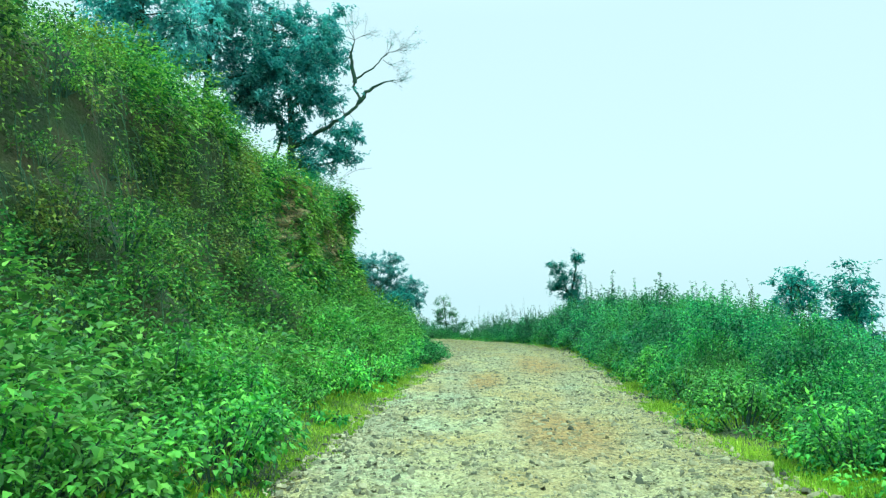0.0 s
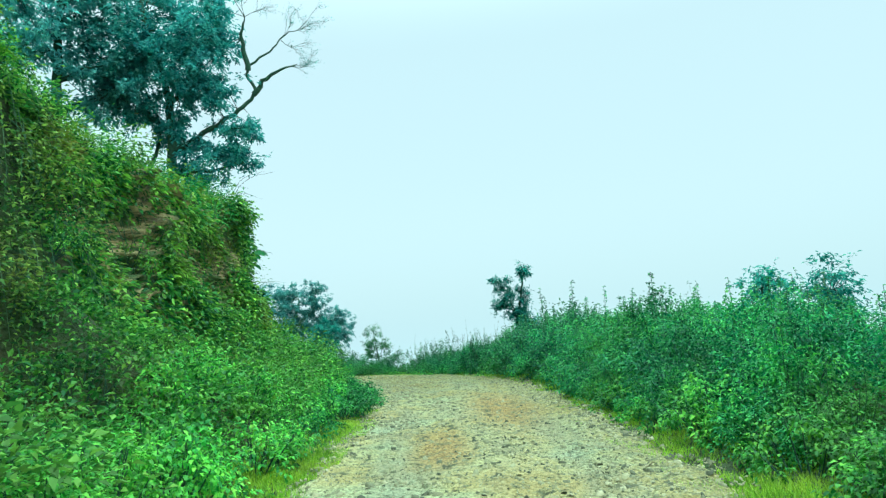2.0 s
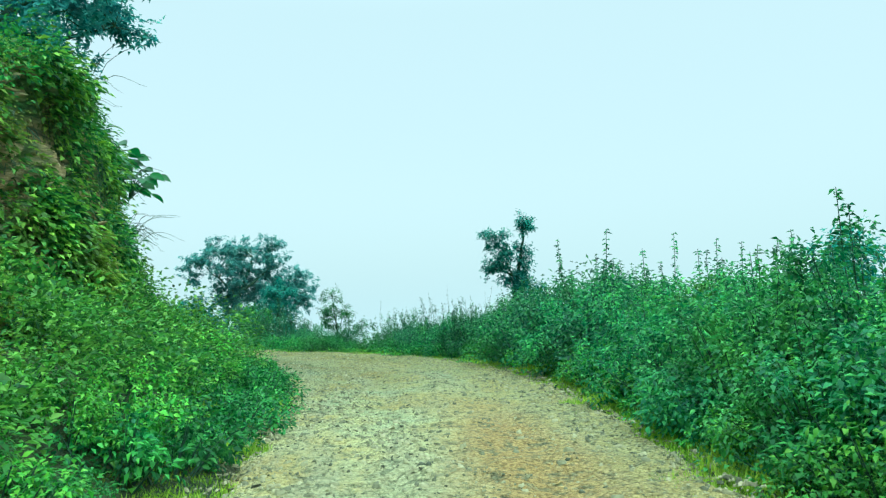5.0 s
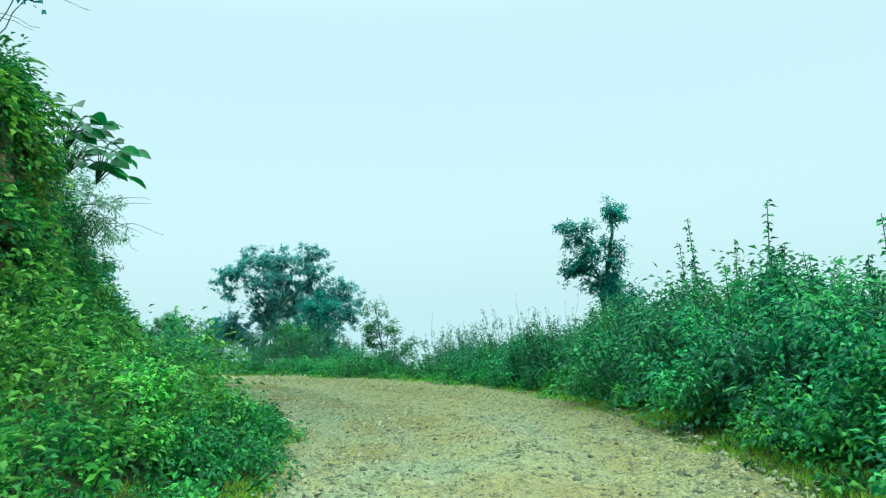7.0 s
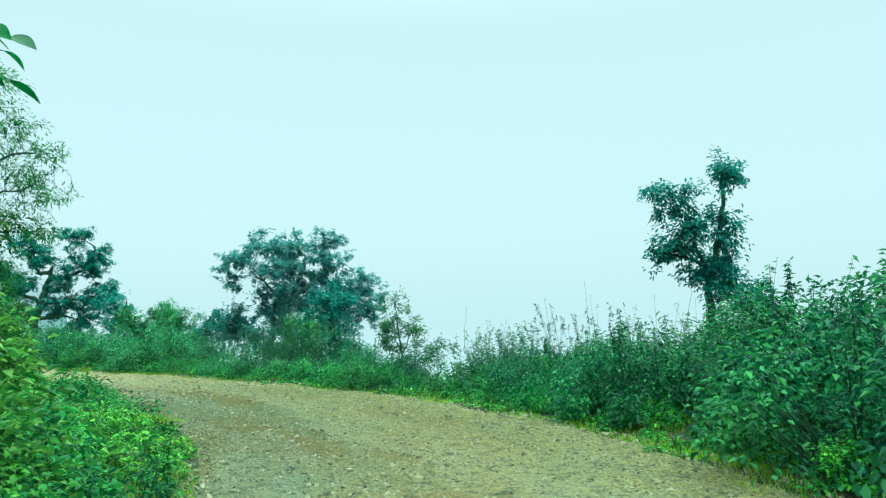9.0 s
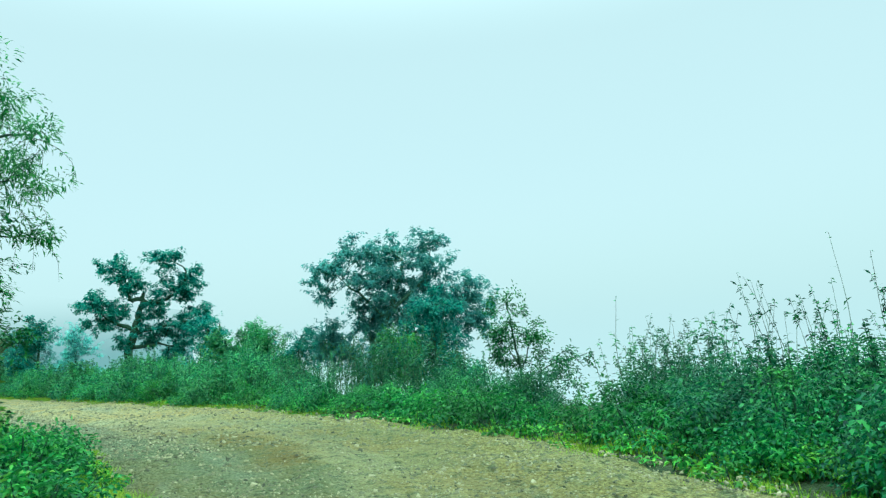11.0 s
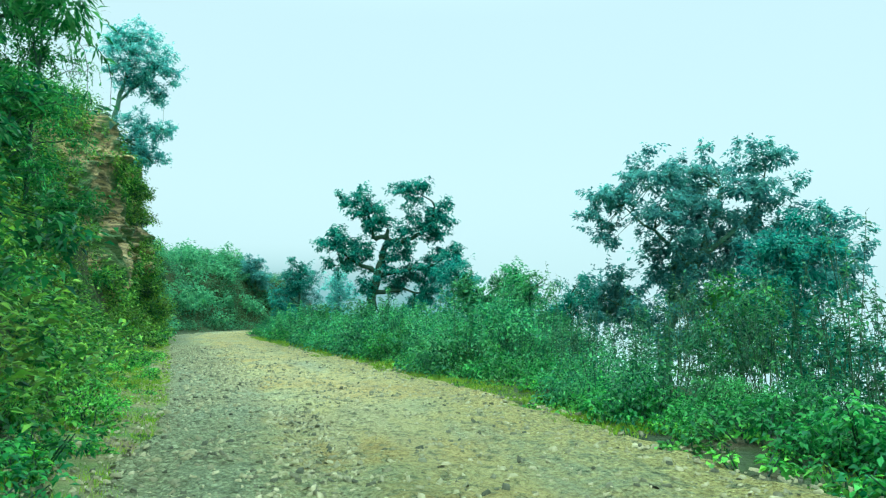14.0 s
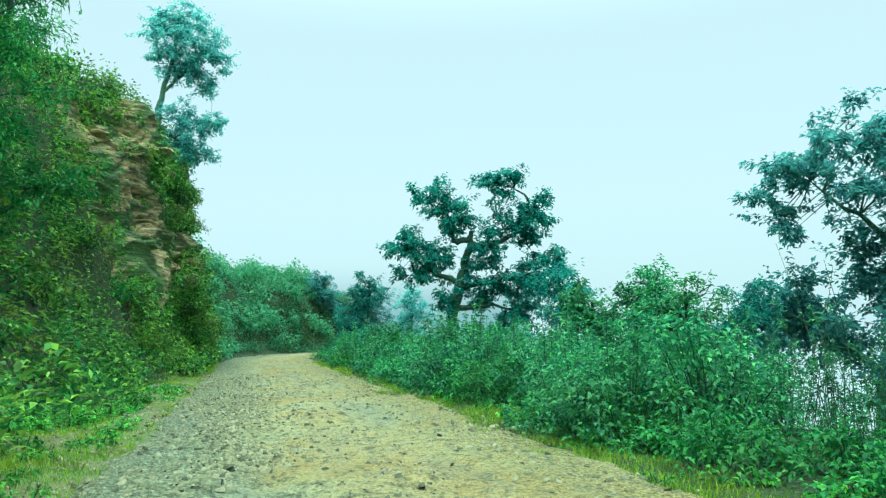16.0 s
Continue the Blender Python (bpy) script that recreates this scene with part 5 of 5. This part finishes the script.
tagged(new("fern_fronds", mesh_of("fronds", *fronds(rng, (at + nrm * rng.uniform(0.1, 0.55, (len(at), 1)))[brow], (nrm * np.array([1, 1, 0.3]))[brow], 0.35, 0.8, 15, 0.12, 0.8), LEAF_FERN)), "yellow-green fern fronds drooping over the brow of the hill", "fern", kind="stuff")
at, nrm, dd, ss = slope_places(rng, 6500, 42, 112, 0.9, 10.0)
share = (dd - np.interp(ss, S_KEYS, TOE)) / np.interp(ss, S_KEYS, FACE)
rocky = (ss > 65.5) & (ss < 78) & (share > 0.2) & (share < 0.93) & (rng.uniform(0, 1, len(ss)) < 0.8)
at, nrm, ss = at[~rocky], nrm[~rocky], ss[~rocky]
tagged(new("slope_undergrowth", mesh_of("undergrowth", *tufted(rng, at[ss > 79], nrm[ss > 79], 20, 0.28, 0.19, 0.1, 0.34), LEAF_FAR)), "thick growth on the slope with mist put into its leaf colour", "undergrowth", kind="stuff")
at, nrm = at[ss <= 79], nrm[ss <= 79]
tagged(new("slope_undergrowth", mesh_of("undergrowth", *tufted(rng, at, nrm, 18, 0.24, 0.15, 0.085, 0.5), LEAF_HILL)), "thick mixed green undergrowth covering the steep hillside", "undergrowth", kind="stuff")
at, nrm, dd, ss = slope_places(rng, 3200, 5, 82, 1.8, 6.0)
open_ = cracked(ss, (dd - np.interp(ss, S_KEYS, TOE)) / np.interp(ss, S_KEYS, FACE)) < 0.4
at, nrm = at[open_], nrm[open_]
strands = []
for p, o in zip(at, nrm):
    n = 16
    k = rng.uniform(0, 1, n)
    q = p + o * rng.uniform(0.12, 0.4) + np.stack([rng.normal(0, 0.05, n), rng.normal(0, 0.05, n), -k * rng.uniform(0.5, 1.1)], 1) + np.outer(k, o * 0.12)
    strands.append(leaf_blades(rng, q, np.repeat(o[None] * 0.7 + np.array([[0, 0, -0.6]]), n, 0), 0.075, 0.04, droop=0.5))
tagged(new("creeper", mesh_of("creeper", *joined(strands), LEAF_CREEPER)), "small-leaved creepers hanging over the hill face", "creeper", kind="stuff")


at, nrm, dd, ss = slope_places(rng, 1300, 5, 34, 2.2, 6.2)
stems = []
for p, o in zip(at, nrm):
    drop = rng.uniform(0.5, 1.5)
    k = np.linspace(0, 1, 5)[:, None]
    line = p + o * (0.2 + 0.25 * k) + np.array([0, 0, 0.25]) - k ** 1.3 * np.array([0, 0, drop]) + np.cumsum(rng.normal(0, 0.035, (5, 3)), 0)
    stems.append(tube(line, np.linspace(0.009, 0.003, 5), 3))
tagged(new("hanging_stems", mesh_of("stems", *joined(stems), DRY, True)), "thin dry stems hanging down the hill face", "vines", kind="stuff")


# ---------- grass on both verges ----------
def verge(rng, n, side, s0, s1, near, far):
    s, o = rng.uniform(s0, s1, n), near + (far - near) * rng.uniform(0, 1, n) ** 1.2
    o = o + 0.18 * lattice(s, o * 0, 1.3, 5)
    x, y = spot(s, side * (half_width(s) + o))
    z = np.maximum(height(x, y), -0.03)
    keep = rng.uniform(-0.8, 0.6, n) < lattice(x, y, 0.7, 31) - (np.interp(s, [29, 33, 41, 46], [0, 0.7, 0.7, 0]) if side > 0 else np.interp(s, [28, 31, 37, 40], [0, 0.75, 0.75, 0]))
    x, y, z, n = x[keep], y[keep], z[keep], int(keep.sum())
    tall = 0.07 * rng.uniform(0.4, 1.3, n) * (1 + 0.5 * lattice(x, y, 0.8, 6))
    a, b = rng.uniform(0, 2 * np.pi, n), rng.normal(0, 0.4, (n, 2))
    w = 0.008
    foot = np.stack([x, y, z - 0.01], 1)
    sd = np.stack([np.cos(a) * w, np.sin(a) * w, np.zeros(n)], 1)
    tip = foot + np.stack([b[:, 0] * tall, b[:, 1] * tall, tall], 1)
    return np.stack([foot - sd, foot + sd, tip], 1).reshape(-1, 3), np.arange(3 * n).reshape(n, 3)


for side, s0, s1, near, far, n in ((-1, 1, 42, -0.22, 0.9, 130000), (1, 1, 42, -0.42, 1.1, 140000), (-1, 42, 80, -0.1, 1.5, 90000), (1, 42, 80, -0.38, 0.9, 75000)):
    tagged(new("verge_grass", mesh_of("grass", *verge(rng, n, side, s0, s1, near, far), GRASS)), "short bright yellow-green grass along the track's edge", "grass", kind="stuff")


# ---------- rocks ----------
def rock_mesh(rng, flat, rough=0.35, detail=2):
    """A broken block: a box with split, uneven faces and sharp edges."""
    bm = bmesh.new()
    bmesh.ops.create_cube(bm, size=1.0)
    bmesh.ops.subdivide_edges(bm, edges=bm.edges[:], cuts=detail, use_grid_fill=True)
    o = Vector(rng.uniform(-50, 50, 3))
    for v in bm.verts:
        step = Vector([math.floor((c + 0.5) * 3) for c in v.co])
        v.co += Vector((noise.noise(v.co * 1.7 + o), noise.noise(v.co * 1.7 + o * 2), 0.5 * noise.noise(v.co * 1.7 + o * 3))) * rough
        v.co.x *= 1 + 0.25 * noise.noise(Vector((0, 0, step.z * 3.1)) + o)
        v.co.y *= 1 + 0.35 * noise.noise(Vector((5, 0, step.z * 3.1)) + o)
        v.co.z *= flat
    me = bpy.data.meshes.new("rock")
    bm.to_mesh(me)
    bm.free()
    return me


def with_material(me, mat):
    me.materials.append(mat)
    return me


rng = np.random.default_rng(91)
SLABS = [with_material(rock_mesh(rng, 0.42, 0.28, 3), ROCK) for _ in range(7)]


def face_place(s, up):
    """The place on the hill's face at a share `up` of its rise."""
    toe, face = np.interp(s, S_KEYS, TOE), np.interp(s, S_KEYS, FACE)
    x, y = spot(s, -(half_width(s) + toe + face * up))
    return float(x), float(y), float(height(x, y)[0])


def hashed(a, b_):
    v = np.sin(a * 12.9898 + b_ * 78.233) * 43758.5453
    return v - np.floor(v)


def strata(s, up, s_from, s_to, thick, broad, lump):
    """How far layered rock stands out of the face: ledges by layer, blocks within each layer."""
    z = up * 9.5 + 0.22 * (s - s_from) + 0.25 * lattice(s, up * 9.5, 1.9, 41)
    layer = np.floor(z / thick)
    wide = broad * (0.6 + 1.3 * hashed(layer, layer * 0 + 3))
    block = np.floor(s / wide + hashed(layer, layer * 0 + 7) * 9)
    out = 0.3 * hashed(layer, layer * 0 + 1) + 0.3 * hashed(layer, block) + lump * lattice(s, up * 9.5, 2.2, 42) + 0.07 * lattice(s, up * 9.5, 0.22, 43) + 0.05 * lattice(s, up * 9.5, 0.1, 44)
    rim = np.minimum(np.minimum((s - s_from) / 1.5, (s_to - s) / 0.8), np.minimum(up / 0.12, (1.0 - up) / 0.08))
    return out + 0.15 - 0.9 * (1 - np.clip(rim, 0, 1))


def rock_face(s0, s1, low, high, label, ns, nu, sunk=0.0, thick=0.19, broad=1.0, lump=0.75, cover=0.0, slabs=2, block=1.0):
    """A face of layered rock on the hill between two shares of its rise."""
    S, U = np.meshgrid(np.linspace(s0, s1, ns), np.linspace(low, high, nu), indexing="ij")
    s, u = S.ravel(), U.ravel()
    toe, face = np.interp(s, S_KEYS, TOE), np.interp(s, S_KEYS, FACE)
    x, y = spot(s, -(half_width(s) + toe + face * u))
    z = height(x, y)
    ox, oy = spot(s, -(half_width(s) + toe + face * u) + 1.0)
    out = np.stack([ox - x, oy - y, np.full(len(s), 0.15)], 1)
    up_ = (u - low) / (high - low)
    v = np.stack([x, y, z], 1) + unit(out) * (strata(s, (u - low) / (high - low), s0, s1, thick, broad, lump) - sunk)[:, None]
    i, j = np.meshgrid(np.arange(ns - 1), np.arange(nu - 1), indexing="ij")
    f = np.stack([i * nu + j, (i + 1) * nu + j, (i + 1) * nu + j + 1, i * nu + j + 1], -1).reshape(-1, 4)
    t = thing("rock_outcrop", (float(x[0]), float(y[0]), float(z[0])), label, "rock face")
    foot = np.array(t.location)
    part("bedrock", mesh_of("bedrock", v - foot, f, ROCK), t)
    rng = np.random.default_rng(int(s0))
    rim = np.maximum.reduce([(s - s1 + 3.6) / 2.0, (up_ - 0.8) / 0.15, (0.2 - up_) / 0.15, np.zeros(len(s))])
    grows = np.nonzero(rng.uniform(0.1, 1.3, len(s)) < lattice(s, up_ * 9.5, 1.3, 47) + 0.35 * lattice(s, up_ * 9.5, 0.4, 48) + cover + rim)[0]
    rooted = v[rng.choice(grows, 2600)] + unit(out)[0] * 0.06
    tufts = tufted(rng, rooted, np.repeat(unit(np.array([[out[0][0], out[0][1], 0.5]])), len(rooted), 0), 11, 0.17, 0.15, 0.08, 0.2, 0.5)
    tagged(new("ledge_growth", mesh_of("growth", *tufts, LEAF_HILL)), "green growth hanging from the ledges of the rock face", "undergrowth", kind="stuff")
    for _ in range(int((s1 - s0) * slabs)):
        q = int(rng.integers(int(ns * 0.12), int(ns * 0.72))) * nu + int(rng.integers(int(nu * 0.12), int(nu * 0.88)))
        slab = part("slab", SLABS[int(rng.integers(7))], t)
        slab.location = Vector(v[q] - foot)
        slab.rotation_euler = (rng.normal(0.1, 0.08), rng.normal(-0.1, 0.08), radians(37) + rng.normal(0, 0.3))
        slab.scale = (block * rng.uniform(0.45, 1.0), block * rng.uniform(0.35, 0.6), block * rng.uniform(0.4, 0.9))
    return t


rock_face(14.0, 29.5, 0.5, 0.95, "tan and brown rock showing through creepers on the cut face", 190, 90, 0.26, 0.26, 0.6, 0.25, 0.6, 1, 0.5)
rock_face(66.0, 79.5, 0.22, 0.97, "layered tan rock face with ledges, partly overgrown", 170, 180, 0.05, cover=-0.15)


def flank_bushes(rng):
    """Bushes rooted in the ledges on the far flank of the rock face."""
    for q in range(46):
        s_, up_ = (rng.uniform(71.5, 76.5), rng.uniform(0.1, 0.95)) if q < 30 else (rng.uniform(66, 78), rng.uniform(0.02, 0.3))
        x, y, z = face_place(s_, up_)
        x2, y2 = spot(s_, 0.0)
        way = unit(np.array([float(x2) - x, float(y2) - y])) * (1.0 if q < 30 else 0.6)
        k = rng.uniform(0.55, 1.0)
        ob = FAR_HILL_BUSHES[q % 3]
        copy_thing(ob, Matrix.LocRotScale((x + way[0], y + way[1], z - 0.25), Euler((0, 0, rng.uniform(0, 6.28))), Vector((k, k, k))) @ Matrix.Diagonal((*(1 / c for c in ob.scale), 1)))


flank_bushes(np.random.default_rng(97))


def loose_stone(rng, flat):
    """A broken field stone: a rough lump cut by a few flat splits."""
    bm = bmesh.new()
    bmesh.ops.create_icosphere(bm, subdivisions=3, radius=0.5)
    cuts = [(Vector(unit(rng.normal(0, 1, 3))), rng.uniform(0.26, 0.4)) for _ in range(9)]
    o = Vector(rng.uniform(-50, 50, 3))
    for v in bm.verts:
        for way, far in cuts:
            over = v.co.dot(way) - far
            if over > 0:
                v.co -= way * over
        v.co *= 1 + 0.10 * noise.noise(v.co * 3 + o)
        v.co.z *= flat
    me = bpy.data.meshes.new("stone")
    bm.to_mesh(me)
    bm.free()
    return with_material(me, STONE)


WALL_ROCKS = []
for _ in range(4):
    WALL_ROCKS.append(loose_stone(rng, 0.75))
    WALL_ROCKS[-1].materials[0] = ROCK
for s_, up_, k in ((14.6, 0.62, 0.6), (16.4, 0.6, 1.1), (17.6, 0.48, 0.8), (19.0, 0.62, 0.9), (20.6, 0.5, 0.8), (22.2, 0.6, 1.0), (23.4, 0.45, 0.7)):
    x, y, z = face_place(s_, up_)
    x2, y2 = spot(s_, 0.0)
    way = unit(np.array([float(x2) - x, float(y2) - y]))
    r = new("embedded_rock", WALL_ROCKS[int(rng.integers(4))])
    tagged(r, "tan rock standing out of the overgrown hill face", "rock", "rocks in the hill face")
    r.location, r.rotation_euler, r.scale = (x - way[0] * 0.02, y - way[1] * 0.02, z), (rng.normal(0, 0.2), rng.normal(0, 0.2), rng.uniform(0, 6)), (k * 0.6, k * 0.5, k * 0.6)
FIELD_STONES = [loose_stone(rng, 0.5) for _ in range(4)]
for x, y, k in ((-22.4, 49.7, 0.42), (-21.8, 49.6, 0.25), (-12.4, 43.8, 0.2), (-12.7, 44.2, 0.16), (-12.1, 43.4, 0.13), (1.1, 23.9, 0.14)):
    r = new("boulder", FIELD_STONES[int(rng.integers(4))])
    tagged(r, "loose pale stone lying at the edge of the track", "stone", "loose stones")
    r.location, r.rotation_euler, r.scale = (x, y, 0.03), (0, 0, rng.uniform(0, 6)), (k, k * 0.8, k)


# ---------- broken stone on the track ----------
def chip(rng):
    """A low-cut broken stone: a bevelled, uneven slab of 12 to 24 faces."""
    n = 5
    ang = np.sort(rng.uniform(0, 2 * np.pi, n))
    r = rng.uniform(0.32, 0.55, n)
    low = np.stack([np.cos(ang) * r, np.sin(ang) * r * 0.8, np.full(n, -0.12)], 1)
    top = low * np.array([0.78, 0.78, 0]) + np.array([0, 0, 0.13]) + np.stack([np.zeros(n), np.zeros(n), rng.normal(0, 0.05, n)], 1)
    v = np.concatenate([low, top, [[0, 0, 0.15]]])
    f = []
    for q in range(n):
        w = (q + 1) % n
        f += [(q, w, n + w), (q, n + w, n + q), (n + q, n + w, 2 * n)]
    return v, np.array(f)


def track_z(s, lat):
    x, y = spot(s, lat)
    b_ = 0.03 * lattice(x, y, 0.45, 11) + 0.026 * lattice(x, y, 0.17, 12) + 0.03 * lattice(x, y, 1.5, 13)
    return 0.03 + b_ - 0.035 * np.exp(-((np.abs(lat) - 0.8) / 0.28) ** 2)


rng = np.random.default_rng(101)
CHIPS = [chip(rng) for _ in range(12)]
n = 52000
s = 3 + 66 * rng.uniform(0, 1, n) ** 1.1
lat = rng.uniform(-1, 1, n) * half_width(s) * 1.06
lane = (rng.uniform(0, 1, n) < 0.45) & (s > 36)
lat[lane] = rng.normal(-1.15, 0.4, int(lane.sum()))
strewn = 0.5 + 0.7 * lattice(lat * 1.0, s * 0.35, 0.55, 71) + 0.5 * lattice(lat, s, 0.3, 72)
strewn = rng.uniform(0, 1, n) < np.clip(strewn, 0.12, 1)
s, lat, n = s[strewn], lat[strewn], int(strewn.sum())
size = (0.028 + 0.09 * rng.uniform(0, 1, n) ** 2.2) * np.interp(s, [24, 28, 37, 41], [1, 0.7, 0.7, 1])
# finer chippings on the first stretch
k = 22000
s = np.concatenate([s, 4.5 + 32 * rng.uniform(0, 1, k) ** 1.2])
lat = np.concatenate([lat, rng.uniform(-1, 1, k) * half_width(s[n:]) * 1.04])
size = np.concatenate([size, rng.uniform(0.016, 0.05, k)])
for across, on_, rx, ry in HOLLOWS:
    stays = (np.hypot((lat - across) / rx, (s - on_) / ry) > rng.uniform(0.6, 1.3, len(s))) | (rng.uniform(0, 1, len(s)) < 0.2)
    s, lat, size = s[stays], lat[stays], size[stays]
n = len(s)
x, y = spot(s, lat)
z = track_z(s, lat)
m = 1500
sv = rng.uniform(42, 66, m)
lv = -(half_width(sv) + rng.uniform(0, 1.2, m))
xv, yv = spot(sv, lv)
x, y, z = np.concatenate([x, xv]), np.concatenate([y, yv]), np.concatenate([z, np.maximum(height(xv, yv), -0.02) + 0.03])
size = np.concatenate([size, rng.uniform(0.03, 0.08, m)])
turn, tip_x, tip_y = rng.uniform(0, 6.28, n + m), rng.normal(0, 0.25, n + m), rng.normal(0, 0.25, n + m)
verts, faces, at_ = [], [], 0
for c, (v, f) in enumerate(CHIPS):
    q = np.arange(c, n + m, 12)
    ca, sa = np.cos(turn[q])[:, None], np.sin(turn[q])[:, None]
    vx, vy = v[None, :, 0] * ca - v[None, :, 1] * sa, v[None, :, 0] * sa + v[None, :, 1] * ca
    vz = v[None, :, 2] + vx * tip_x[q][:, None] + vy * tip_y[q][:, None]
    w = np.stack([vx, vy, vz], -1) * size[q][:, None, None] + np.stack([x[q], y[q], z[q] + 0.05 * size[q]], -1)[:, None]
    verts.append(w.reshape(-1, 3))
    faces.append((f[None] + (np.arange(len(q)) * len(v))[:, None, None]).reshape(-1, 3) + at_)
    at_ += len(q) * len(v)
tagged(part("gravel", mesh_of("gravel", np.concatenate(verts), np.concatenate(faces), STONE), road), kind="stuff")
CHIP_MESHES = [mesh_of("stone", v, f, STONE) for v, f in CHIPS]
for q in range(300):
    s = rng.uniform(6, 66)
    lat = rng.uniform(-1, 1) * float(half_width(s)) * 0.97
    x, y = spot(s, lat)
    st = part("stone", CHIP_MESHES[q % 12], road)
    k = rng.uniform(0.08, 0.15) * float(np.interp(s, [24, 28, 37, 41], [1, 0.65, 0.65, 1]))
    st.location = (float(x), float(y), float(track_z(s, lat)) + 0.05 * k)
    st.rotation_euler, st.scale = (rng.normal(0, 0.15), rng.normal(0, 0.15), rng.uniform(0, 6.28)), (k, k, k * rng.uniform(0.6, 1.2))


# ---------- dry twigs on the brow of the hill ----------
def dry_twigs(base, yaw, seed, reach, count):
    rng = np.random.default_rng(seed)
    t = thing("dry_brush", base, "bare arching twigs sticking out over the hill's brow", "twigs", "dry brush on the brow")
    t.rotation_euler = (0, 0, radians(yaw))
    for _ in range(count):
        a, up = rng.uniform(-0.9, 0.9), rng.uniform(0.1, 0.9)
        tip = np.array([np.cos(a), np.sin(a), up]) * reach * rng.uniform(0.5, 1.1)
        line = bent([(0, 0, -0.3), tip * 0.5 + np.array([0, 0, 0.2 * reach]), tip + np.array([0, 0, -0.12 * reach])], 6, 0.015, rng)
        part("twig", mesh_of("twig", *tube(line, np.linspace(0.011, 0.003, len(line)), 4), DRY, True), t)
    return t


for x, y, k, w, q in ((-4.75, 27.0, 1.9, 10, 71), (-4.5, 28.2, 1.4, 18, 72), (-4.4, 29.0, 1.3, 20, 73), (-4.9, 26.0, 1.5, 10, 74), (-4.7, 29.8, 1.5, 16, 76), (-32.2, 57.6, 1.2, 9, 75)):
    dry_twigs(on_ground(x, y, -0.45), -20, q, k, w)
